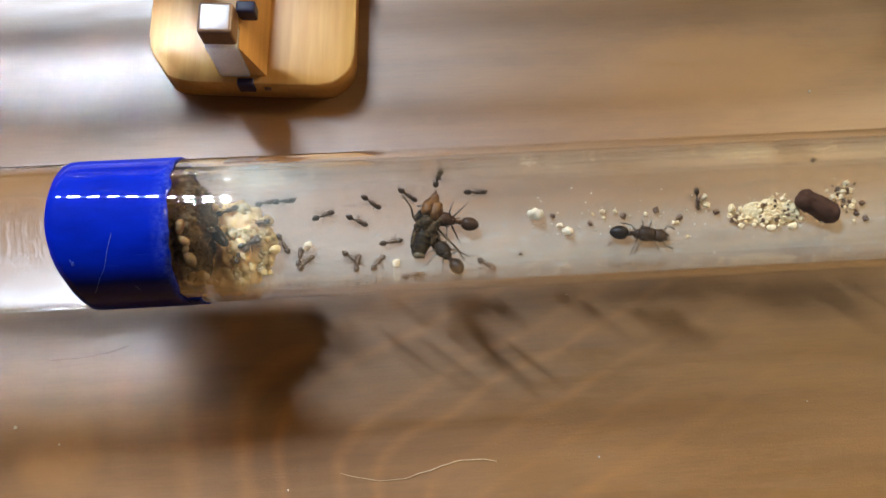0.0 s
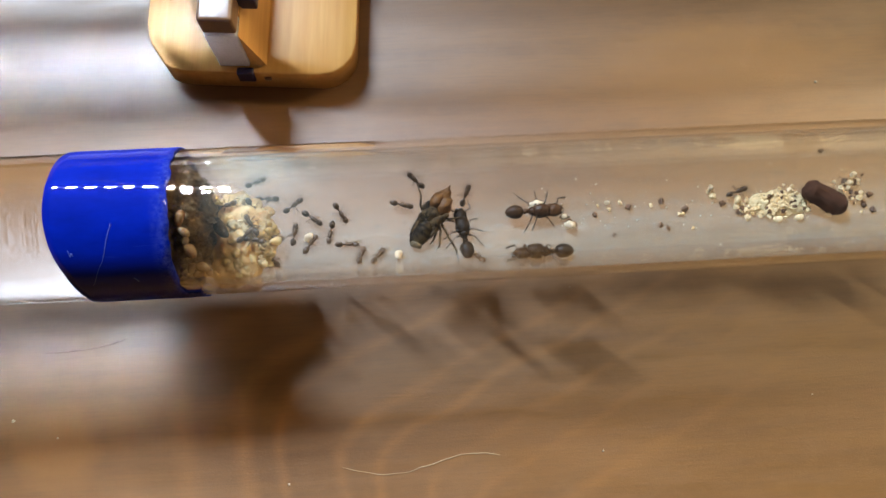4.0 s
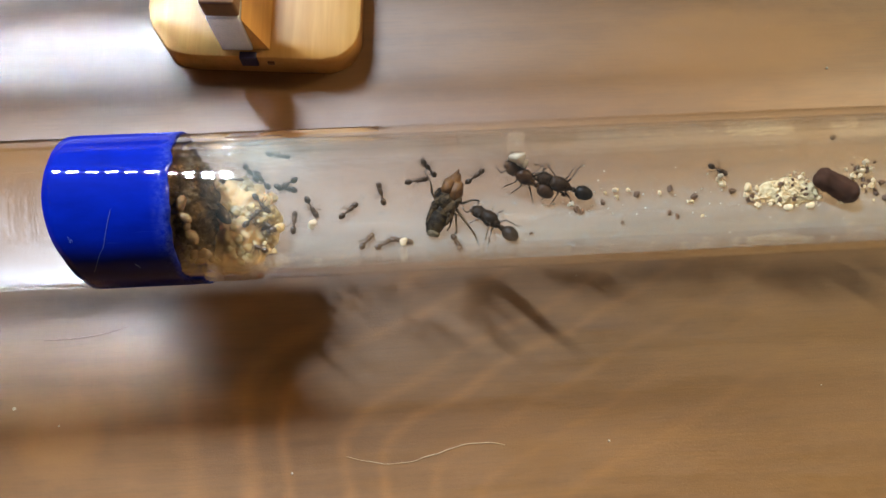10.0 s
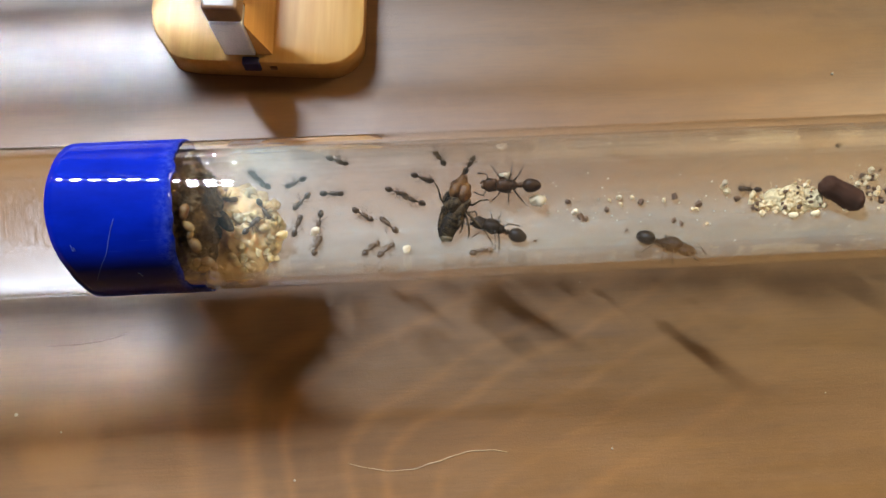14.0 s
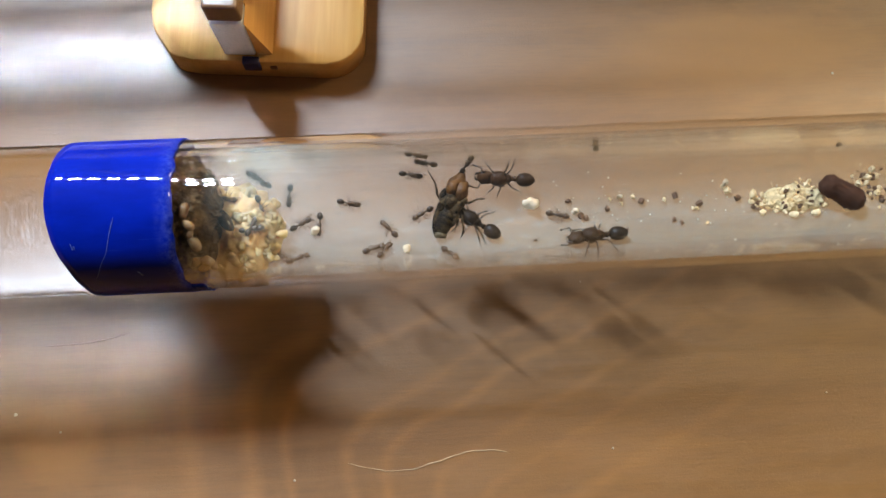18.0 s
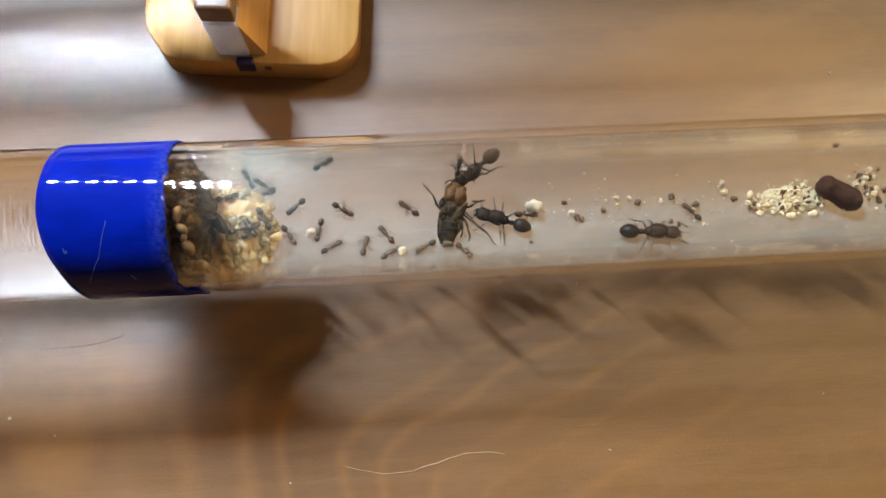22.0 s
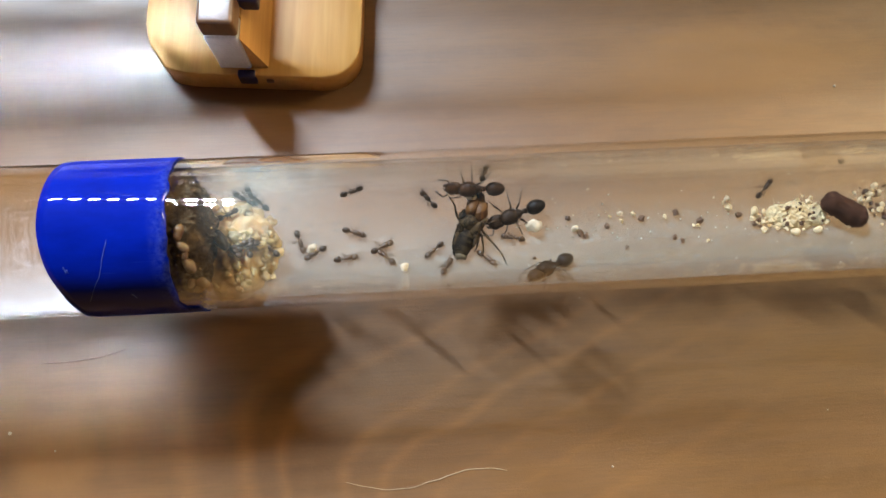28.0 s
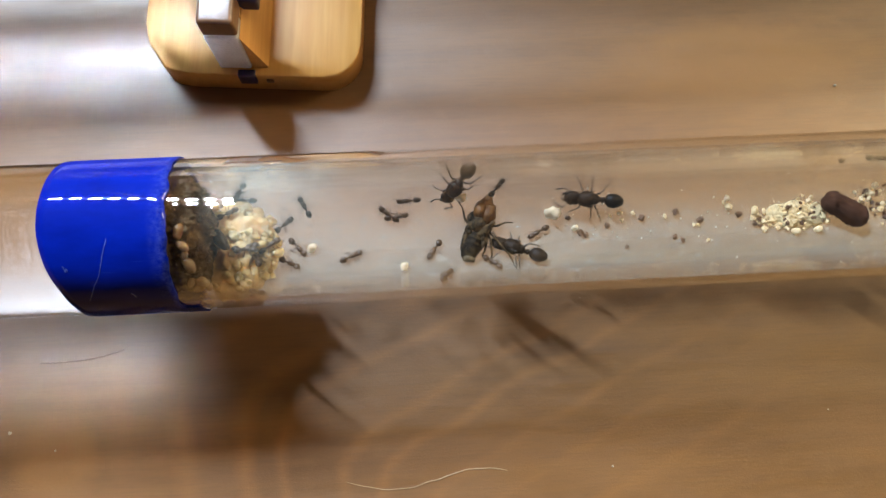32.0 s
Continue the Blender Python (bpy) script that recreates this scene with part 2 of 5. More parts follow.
def glass():
    """Thin clear glass: glossy by the angle, clear face on; dusty on the tube's floor, a reflected haze painted near
    the brood.
    """
    n = Nodes("tube_glass")
    facing = n.put("ShaderNodeLayerWeight", {"Blend": 0.5}).outputs["Facing"]
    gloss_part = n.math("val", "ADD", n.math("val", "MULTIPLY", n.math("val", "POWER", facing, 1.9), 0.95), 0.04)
    clear = n.put("ShaderNodeBsdfTransparent", {"Color": (0.99, 0.992, 0.99)})
    gloss = n.put("ShaderNodeBsdfGlossy", {"Color": (1, 1, 1), "Roughness": 0.01})
    mixed = n.put("ShaderNodeMixShader", {0: gloss_part, 1: clear.outputs[0], 2: gloss.outputs[0]})
    dust = n.put("ShaderNodeBsdfDiffuse", {"Color": (0.64, 0.72, 0.65)})
    smear = n.noise(n.map(n.p, scale=(0.12, 1, 1)), 0.35, 5, 0.7)
    xyz = n.put("ShaderNodeSeparateXYZ", {0: n.p})
    y, z = xyz.outputs["Y"], n.math("val", "SUBTRACT", xyz.outputs["Z"], AXIS)
    radius = n.math("val", "SQRT", n.math("val", "ADD", n.math("val", "MULTIPLY", y, y), n.math("val", "MULTIPLY", z, z)))
    inside = n.math("val", "LESS_THAN", radius, (INNER + OUTER) / 2)
    low = n.ramp(n.math("val", "DIVIDE", n.math("val", "ADD", z, INNER), 9.0), (0.0, 1.0), (0.25, 0.8), (0.7, 0.05))
    spots = n.ramp(n.noise(n.map(n.p, scale=(0.6, 1, 1)), 1.3, 4, 0.7), (0.54, 0.0), (0.80, 0.28))
    film = n.math("val", "MULTIPLY", n.math("val", "MULTIPLY", low, n.ramp(smear, (0.3, 0.5), (0.7, 1.0))), 0.175)
    film = n.math("val", "ADD", film, n.math("val", "MULTIPLY", spots, low))
    # Milky reflection on the upper glass near the brood, painted with the dust colour.
    glare_haze = n.ramp(n.math("val", "DIVIDE", n.math("val", "ADD", xyz.outputs["X"], 24.0), 18.0), (0.15, 0.0), (0.45, 0.9), (0.95, 0.0))
    side = n.ramp(n.math("val", "DIVIDE", n.math("val", "ADD", y, INNER), 2 * INNER), (0.3, 0.5), (0.6, 0.7), (0.85, 1.0))
    glare_haze = n.math("val", "MULTIPLY", n.math("val", "MULTIPLY", glare_haze, side), n.math("val", "GREATER_THAN", z, 0.0))
    glare_haze = n.math("val", "MULTIPLY", glare_haze, n.ramp(n.noise(n.p, 0.5, 5, 0.65), (0.3, 0.12), (0.7, 0.33)))
    film = n.math("val", "ADD", film, glare_haze)
    film = n.math("val", "MULTIPLY", film, inside)
    both = n.put("ShaderNodeMixShader", {0: film, 1: mixed.outputs[0], 2: dust.outputs[0]})
    n.t.links.new(both.outputs[0], n.t.nodes["Material Output"].inputs["Surface"])
    n.t.nodes.remove(n.b)
    return n.m


def water():
    """Clear water held by the closed end of a tube, with the glass round it."""
    n = Nodes("water")
    n.b.inputs["IOR"].default_value = 1.29
    return n.done(color=(0.985, 0.995, 1.0), rough=0.0, trans=1.0)


def simple(name, low, high, rough, scale=1.0, depth=0.03, spec=0.5, sss=0.0, coat=0.0, metal=0.0, stretch=(1, 1, 1), stops=(0.3, 0.68)):
    """Two tones over two scales of noise, with relief, varied from object to object."""
    n = Nodes(name)
    a = n.noise(n.map(n.p, scale=stretch), scale, 4)
    f = n.noise(n.p, scale * 5, 2)
    rnd = n.put("ShaderNodeObjectInfo").outputs["Random"]
    fac = n.math("val", "ADD", n.math("val", "MULTIPLY", a, 0.75), n.math("val", "MULTIPLY", rnd, 0.25))
    col = n.ramp(fac, (stops[0], low), (stops[1], high))
    col = n.mix(n.ramp(f, (0.5, 0.0), (0.8, 0.35)), col, tuple(c * 0.55 for c in low))
    if depth:
        n.bump(f, depth, 0.6)
    if sss:
        n.b.inputs["Subsurface Radius"].default_value = (0.8 * S, 0.6 * S, 0.35 * S)
        n.b.inputs["Subsurface Scale"].default_value = 1.0
    return n.done(color=col, rough=rough, spec=spec, sss=sss, coat=coat, metal=metal)


def tape_plastic():
    """Deep blue plastic, scuffed in places and frosted where its edge is torn."""
    n = Nodes("blue_tape")
    a = n.noise(n.map(n.p, scale=(0.3, 1, 1)), 0.6, 4)
    s = n.noise(n.map(n.p, rot=(20, 0, 40), scale=(0.08, 1.5, 1.5)), 1.6, 2)
    fuzz = n.noise(n.p, 2.2, 6, 0.8)
    col = n.ramp(a, (0.3, (0.0004, 0.007, 0.18)), (0.7, (0.0007, 0.011, 0.26)))
    col = n.mix(n.ramp(s, (0.70, 0.0), (0.80, 0.16)), col, (0.10, 0.17, 0.62))
    x = n.put("ShaderNodeSeparateXYZ", {0: n.p}).outputs["X"]
    torn = n.ramp(n.math("val", "DIVIDE", n.math("val", "ADD", x, 25.6), 2.6), (0.0, 0.0), (0.95, 0.8))
    frost = n.math("val", "MULTIPLY", torn, n.ramp(fuzz, (0.40, 0.0), (0.80, 0.7)))
    col = n.mix(frost, col, (0.12, 0.17, 0.45))
    return n.done(color=col, rough=0.6, spec=0.02, coat=0.4, coat_rough=0.002)


def emitter(name, colour, power):
    n = Nodes(name)
    return n.done(color=(0.8, 0.8, 0.8), emit=colour, power=power)


M_TABLE = table_wood()
M_WOOD = pale_wood()
M_GLASS = glass()
M_WATER = water()
M_TAPE = tape_plastic()
M_CAP = simple("glossy_brown", (0.13, 0.062, 0.03), (0.21, 0.105, 0.052), 0.28, 0.6, 0.02)
# White colour stands in for the bright reflection on a polished front face.
M_WHITE_REFLECTION = simple("painted_white_reflection", (0.90, 0.90, 0.89), (0.97, 0.96, 0.95), 0.1, 0.9, 0.03, sss=1.0)
M_WHITE_REFLECTION.node_tree.nodes["Principled BSDF"].inputs["Subsurface Radius"].default_value = (0.004, 0.004, 0.004)
M_QUEEN = simple("black_chitin", (0.007, 0.004, 0.0025), (0.036, 0.019, 0.009), 0.5, 2.0, 0.08, spec=0.15)
M_QUEEN_BROWN = simple("brown_chitin", (0.040, 0.016, 0.007), (0.105, 0.042, 0.015), 0.4, 2.0, 0.04, spec=0.2)
M_QUEEN_DARK = simple("brown_black_chitin", (0.011, 0.006, 0.0035), (0.045, 0.021, 0.009), 0.5, 2.0, 0.08, spec=0.15)
M_BROWN_GASTER = simple("brown_gaster", (0.018, 0.008, 0.0035), (0.055, 0.023, 0.009), 0.46, 2.0, 0.05, spec=0.2)
M_GASTER = simple("gaster_chitin", (0.006, 0.0036, 0.0025), (0.028, 0.015, 0.008), 0.46, 2.0, 0.05, spec=0.2)
M_QUEEN_LEG = simple("leg_chitin", (0.014, 0.008, 0.005), (0.04, 0.022, 0.011), 0.38, 3.0, 0.01)
M_WORKER = simple("worker_chitin", (0.046, 0.021, 0.008), (0.115, 0.055, 0.022), 0.45, 4.0, 0.01)
M_WORKER_DARK = simple("worker_gaster", (0.030, 0.014, 0.006), (0.075, 0.036, 0.015), 0.35, 4.0, 0.01)
M_PREY_ORANGE = simple("amber_chitin", (0.035, 0.011, 0.003), (0.17, 0.066, 0.014), 0.45, 1.3, 0.15, spec=0.3, stops=(0.38, 0.62))
M_PREY_DARK = simple("dark_prey_chitin", (0.012, 0.007, 0.004), (0.13, 0.075, 0.032), 0.5, 1.6, 0.25, spec=0.12, stops=(0.45, 0.66))
M_PREY_BAND = simple("tan_band_chitin", (0.016, 0.009, 0.0045), (0.065, 0.041, 0.018), 0.5, 1.2, 0.1, spec=0.12, stops=(0.38, 0.6))
M_PREY_PALE = simple("pale_tail_chitin", (0.07, 0.046, 0.022), (0.24, 0.17, 0.09), 0.5, 1.4, 0.1, spec=0.3)
M_BROOD = simple("cream_larva", (0.56, 0.325, 0.130), (0.74, 0.475, 0.235), 0.6, 0.5, 0.02, sss=0.8)
M_BROOD_TAN = simple("tan_larva", (0.42, 0.24, 0.085), (0.62, 0.41, 0.17), 0.6, 0.5, 0.02, sss=0.8)
M_BROOD_PACK = simple("packed_larvae", (0.32, 0.165, 0.062), (0.68, 0.425, 0.195), 0.7, 0.36, 0.05, sss=0.8, stops=(0.38, 0.62))
M_LARVA_CLEAR = simple("clear_tan_larva", (0.24, 0.12, 0.05), (0.48, 0.32, 0.16), 0.18, 0.7, 0.02, sss=0.9, stops=(0.36, 0.62))
M_PUPA_BROWN = simple("brown_pupa", (0.030, 0.014, 0.006), (0.08, 0.04, 0.018), 0.2, 0.8, 0.02)
for m in (M_BROOD, M_BROOD_TAN, M_BROOD_PACK):
    m.node_tree.nodes["Principled BSDF"].inputs["Subsurface Radius"].default_value = (0.0024, 0.0019, 0.0013)
    m.node_tree.nodes["Principled BSDF"].inputs["Subsurface Weight"].default_value = 0.75
M_PUPA = simple("white_pupa", (0.54, 0.385, 0.225), (0.74, 0.58, 0.40), 0.8, 0.8, 0.02, sss=0.2)
M_GRAIN = simple("seed_crumb", (0.66, 0.42, 0.17), (0.90, 0.70, 0.43), 0.6, 1.5, 0.05)
M_CRUMBLE = simple("packed_crumbs", (0.50, 0.32, 0.12), (0.82, 0.62, 0.34), 0.8, 1.3, 0.2, stops=(0.40, 0.62))
M_DARK_CRUMB = simple("dark_crumb", (0.065, 0.028, 0.011), (0.18, 0.082, 0.033), 0.7, 2.0, 0.05)
M_HUSK = simple("husk", (0.034, 0.012, 0.006), (0.11, 0.040, 0.018), 0.85, 1.6, 0.3, spec=0.2, stretch=(0.5, 2, 2))
M_PLUG = simple("packed_debris", (0.085, 0.05, 0.024), (0.38, 0.25, 0.125), 0.9, 0.4, 0.5, spec=0.2, stops=(0.34, 0.72))
M_DUST = simple("pale_dust", (0.38, 0.32, 0.24), (0.58, 0.51, 0.41), 0.9, 2.0, 0.02)
M_FIBRE = simple("pale_fibre", (0.42, 0.30, 0.17), (0.62, 0.48, 0.30), 0.6, 2.0, 0.01)
M_WALL = simple("wall_paint", (0.40, 0.31, 0.20), (0.48, 0.38, 0.26), 0.8, 0.004, 0.5)
M_CEILING = simple("brown_ceiling", (0.13, 0.08, 0.037), (0.19, 0.12, 0.06), 0.8, 0.004, 0.5, stretch=(0.1, 1, 1))
M_FLOOR = simple("floor_board", (0.20, 0.12, 0.06), (0.30, 0.19, 0.10), 0.5, 0.01, 0.5, stretch=(0.1, 1, 1))
M_SCRATCH = simple("scuffed_tape", (0.03, 0.06, 0.30), (0.10, 0.15, 0.48), 0.7, 2.0, 0.01)
M_TABLE_SCRATCH = simple("raw_wood_scratch", (0.16, 0.065, 0.022), (0.30, 0.13, 0.05), 0.5, 0.6, 0.02)
M_PAD = simple("navy_plastic", (0.006, 0.004, 0.020), (0.016, 0.009, 0.045), 0.5, 1.0, 0.02)
M_LAMP = simple("dark_grey_plastic", (0.05, 0.05, 0.05), (0.08, 0.08, 0.08), 0.5, 0.1, 0.02)
M_LED = emitter("led_glow", (0.77, 0.97, 1.22), 40.0)
M_COTTON = simple("cotton", (0.66, 0.64, 0.60), (0.82, 0.80, 0.77), 0.9, 0.8, 0.3)

# ---- room and table ----
# Unseen room added round the table; brown ceiling and tan walls warm its sheen.
floor = tagged(part("floor", box(-2200, 2200, -2200, 2200, -790, -750 + GROUND), M_FLOOR), "brown wooden floor of the room", kind="structure")
ceiling = tagged(part("ceiling", box(-2200, 2200, -2200, 2200, 1700, 1730), M_CEILING), "unseen dark brown ceiling added to dim and warm reflections", kind="structure")
for name, b in (("wall_north", (-2200, 2200, 2100, 2200)), ("wall_south", (-2200, 2200, -2200, -2100)), ("wall_east", (2100, 2200, -2100, 2100)), ("wall_west", (-2200, -2100, -2100, 2100))):
    tagged(part(name, box(*b, -750 + GROUND, 1700), M_WALL), "unseen tan wall added to close the room and warm its light", kind="structure")

table = tagged(new("table"), "brown wooden table with flowing orange grain", "table")
table.location = (0, 0, -0.75 + GROUND * S)
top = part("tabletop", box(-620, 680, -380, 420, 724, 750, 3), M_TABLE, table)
for x in (-560, 620):
    for y in (-320, 360):
        part("leg", box(x - 25, x + 25, y - 25, y + 25, 0, 724, 3), M_TABLE, table)
scratch_bm = bmesh.new()
rod(scratch_bm, [(-47 + 1.05 * k, -11.3 + 1.3 * (k / 10) ** 3, 750.0) for k in range(11)], [0.02] + [0.07] * 9 + [0.02], 6)
part("scratch", scratch_bm, M_TABLE_SCRATCH, table, "thin reddish curved scratch")

# ---- desk lamp out of view, whose row of lights shines on everything ----
lamp = tagged(new("desk_lamp"), "dark grey desk lamp with a row of small bright lights", "lamp")
lamp.matrix_basis = mm(LED_MID.x, LED_MID.y, GROUND)
part("base", box(-60, 60, -30, 50, 0, 14, 5, 3), M_LAMP, lamp)
stem = bmesh.new()
joint = Vector((0, 0, LED_MID.z - GROUND)) + 14 * LED_OUT
rod(stem, [(0, 20, 14), (0, 34, 260), tuple(joint + Vector((0, 16, 10))), tuple(joint)], [6, 6, 6, 6], 12)
part("stem", stem, M_LAMP, lamp)
head = part("lamp_head", box(-104, 104, -16, 16, 1, 15, 4, 3), M_LAMP, lamp)
head.matrix_basis = mm(0, 0, LED_MID.z - GROUND) @ HEAD_TURN
led_bm = box(-LED_LONG / 2, LED_LONG / 2, -LED_DEEP / 2, LED_DEEP / 2, -0.6, 0.6, 0.3)
led_mesh = part("led", led_bm, M_LED, head)
half = (LED_B - LED_A).length / 2
led_skew = HEAD_TURN.inverted() @ LED_TURN
led_mesh.matrix_basis = mm(-half, 0, 0.4) @ led_skew
for i in range(1, LED_COUNT):
    share("led", led_mesh.data, head, mm(-half + 2 * half * i / (LED_COUNT - 1), 0, 0.4) @ led_skew)


# ---- test tubes on their rests ----
def tube_rest(x, y0, y1, high):
    bm = box(x - 4, x + 4, y0, y1, GROUND, high, 0.6)
    ob = part("tube_rest", bm, M_WOOD)
    return tagged(ob, "low pale wooden rest under the glass tubes", "wooden rest", "rests under the tubes")


def test_tube(name, y, up, x0, fill, x1, label):
    """A tube with a round end at x0, full of water as far as fill, and hollow from there to its mouth with a lip at x1."""
    tube = tagged(new(name), label, "test tube")
    tube.location = (0, y * S, up * S)
    outer = [(fill, INNER), (fill, OUTER - 0.02), (fill + 0.03, OUTER), (fill + 0.3, OUTER)] + [(fill + (x1 - fill) * k / 10, OUTER) for k in range(1, 10)] + [(x1 - 2, OUTER), (x1 - 1, OUTER + 0.5), (x1, OUTER + 0.2), (x1, INNER)]
    inner = [(x1 + (fill - x1) * k / 10, INNER) for k in range(11)]
    for name, profile, sign in (("outer_wall", outer, 1), ("inner_wall", inner, -1)):
        bm = bmesh.new()
        lathe(bm, profile, 160, AXIS)
        wall = part(name, bm, M_GLASS, tube)
        side = wall.data.polygons[len(wall.data.polygons) // 2]
        if (side.center - Vector((side.center.x, 0, AXIS * S))).dot(side.normal) * sign < 0:
            wall.data.flip_normals()
    bm = bmesh.new()
    end = [(x0 + OUTER - OUTER * math.cos(a), OUTER * math.sin(a)) for a in (math.pi / 2 * k / 16 for k in range(17))]
    lathe(bm, end + [(x0 + OUTER + (fill - 0.35 - x0 - OUTER) * k / 6, OUTER) for k in range(1, 7)] + [(fill - 0.15, OUTER), (fill - 0.05, OUTER - 0.1), (fill - 0.05, OUTER - 0.5), (fill - 0.05, 0)], 192, AXIS)
    part("water_filled_end", bm, M_WATER, tube, "closed end of the tube, full of clear water")
    return tube


for x in (-82, 96):
    tube_rest(x, -22, 22, 9)
    tube_rest(x, 32, 56, 9 + SPARE_UP)
nest_tube = test_tube("test_tube", 0, 0, -104, -30.0, 110, "clear glass test tube housing an ant colony, lying on rests")
spare_tube = test_tube("test_tube", SPARE_Y, SPARE_UP, -104, -31.0, 110, "second clear glass test tube lying parallel behind the first")
for y, up in ((0, 0), (SPARE_Y, SPARE_UP)):
    bm = bmesh.new()
    lathe(bm, [(100, 0), (100, 5.4), (101.2, 6.6), (108, 6.9), (113, 6.2), (114.5, 4), (115, 0)], 40, AXIS)
    for v in bm.verts:
        v.co += 0.35 * noise.noise_vector(v.co * 0.5)
    ob = part("cotton_plug", bm, M_COTTON)
    ob.location = (0, y * S, up * S)
    tagged(ob, "white cotton plug in the mouth of a test tube", "cotton plug", "plugs of the tubes")
bm = bmesh.new()
lathe(bm, [(-30.8, 0), (-30.8, 6.7), (-30, 6.95), (-27.5, 6.95), (-26.6, 6.0), (-26.2, 3), (-26.1, 0)], 40, AXIS)
for v in bm.verts:
    v.co.x += 0.5 * noise.noise(v.co * 0.6)
cotton = part("cotton_plug", bm, M_COTTON)
cotton.location = (0, SPARE_Y * S, SPARE_UP * S)
tagged(cotton, "white cotton plug holding back water inside a test tube", "cotton plug", "plugs of the tubes")


def tape_band():
    """A band of tape wrapped round the tube; its right edge is torn."""
    bm = bmesh.new()
    n, rows = 120, 14
    grids = []
    for r in (OUTER + 0.22, OUTER + 0.02):
        grid = []
        for k in range(n):
            a = 2 * math.pi * k / n
            left = -35.75 + 0.10 * noise.noise(Vector((math.cos(a) * 3, math.sin(a) * 3, 0))) + 2.0 * max(0, -math.sin(a)) ** 2 + 0.6 * max(0, math.sin(a)) ** 2
            tear = 0.4 * noise.noise(Vector((math.cos(a) * 4, math.sin(a) * 4, 3))) + 0.13 * noise.noise(Vector((math.cos(a) * 15, math.sin(a) * 15, 7)))
            right = -23.6 + tear - 0.5 * max(0, math.sin(a) * 0.8)
            wave = 0.05 * noise.noise(Vector((math.cos(a) * 2, math.sin(a) * 2, 9)))
            grid.append([bm.verts.new((left + (right - left) * j / rows, (r + wave) * math.sin(a), AXIS - (r + wave) * math.cos(a))) for j in range(rows + 1)])
        grids.append(grid)
    for g in grids:
        for k in range(n):
            for j in range(rows):
                bm.faces.new((g[k][j], g[(k + 1) % n][j], g[(k + 1) % n][j + 1], g[k][j + 1]))
    o, i = grids
    for k in range(n):
        m = (k + 1) % n
        for j in (0, rows):
            bm.faces.new((o[k][j], o[m][j], i[m][j], i[k][j]))
    thing = tagged(new("blue_tape"), "glossy blue plastic tape wrapped round the glass tube", "tape")
    part("band", bm, M_TAPE, thing)
    for name, a0, a1, x0, x1, r in (("torn_flap", -100, -66, -24.2, -22.0, OUTER + 0.05),):
        bm = bmesh.new()
        grids = []
        for rr in (r, r + 0.12):
            g = []
            for i in range(9):
                ang = radians(a0 + (a1 - a0) * i / 8)
                far = x1 + 0.5 * noise.noise(Vector((i * 0.9, x1, 0)))
                g.append([bm.verts.new((x0 + (far - x0) * j / 6, rr * math.sin(ang), AXIS - rr * math.cos(ang))) for j in range(7)])
            grids.append(g)
        for g in grids:
            for i in range(8):
                for j in range(6):
                    bm.faces.new((g[i][j], g[i + 1][j], g[i + 1][j + 1], g[i][j + 1]))
        p, q = grids
        for i in range(8):
            for j in (0, 6):
                bm.faces.new((p[i][j], p[i + 1][j], q[i + 1][j], q[i][j]))
        for j in range(6):
            for i in (0, 8):
                bm.faces.new((p[i][j], p[i][j + 1], q[i][j + 1], q[i][j]))
        part(name, bm, M_TAPE, thing)
    for a0, a1, x0, x1, w in ((-166, -118, -29.2, -32.2, 0.022), (-148, -144, -33.6, -33.2, 0.03), (-124, -121, -27.9, -27.5, 0.03)):
        bm = bmesh.new()
        line = []
        for k in range(15):
            u = k / 14
            ang = radians(a0 + (a1 - a0) * u + 4 * noise.noise(Vector((u * 3, a0, 0))))
            r = OUTER + 0.23
            line.append((x0 + (x1 - x0) * u ** 1.3, r * math.sin(ang), AXIS - r * math.cos(ang)))
        rod(bm, line, [0.01] + [w] * 13 + [0.01], 5)
        part("scratch", bm, M_SCRATCH, thing, "thin pale scratch")
    return thing


tape_band()


def debris_plug():
    bm = bmesh.new()
    rings = [(-29.7, 0), (-29.7, 6.8)] + [(-29.7 + k * 0.6, 6.85) for k in range(1, 10)] + [(-24.0, 6.4), (-23.6, 6.1), (-23.2, 5.8), (-22.8, 5.4), (-22.4, 4.9), (-22.1, 4.2), (-21.8, 3.3), (-21.6, 2.3), (-21.5, 1.2), (-21.5, 0)]
    lathe(bm, rings, 64, AXIS)
    bmesh.ops.subdivide_edges(bm, edges=bm.edges[:], cuts=2, use_grid_fill=True)
    for v in bm.verts:
        if v.co.x > -25:
            v.co += 0.35 * noise.noise_vector(v.co * 2.6) + 0.16 * noise.noise_vector(v.co * 6)
        y, z = v.co.y, v.co.z - AXIS
        if v.co.x > -29:
            d = 0.9 * noise.noise(v.co * 0.55) + 0.4 * noise.noise(v.co * 1.6)
            v.co.x += d
            k = 1 - 0.05 * abs(noise.noise(v.co * 0.9))
            v.co.y, v.co.z = y * k, AXIS + z * k
    return tagged(part("debris_plug", bm, M_PLUG), "dark brown packed debris plugging the tube behind the tape", "debris plug")


debris_plug()


# ---- places on the tube's inside ----
def crawl(x, a, heading=0.0, lift=0.0):
    """On the inner wall at x, a degrees round from the bottom, turned by heading, lift mm off the glass."""
    r = INNER - lift
    ar = radians(a)
    m = Matrix.Translation((x * S, r * math.sin(ar) * S, (AXIS - r * math.cos(ar)) * S))
    return m @ Matrix.Rotation(ar, 4, "X") @ Matrix.Rotation(radians(heading), 4, "Z")


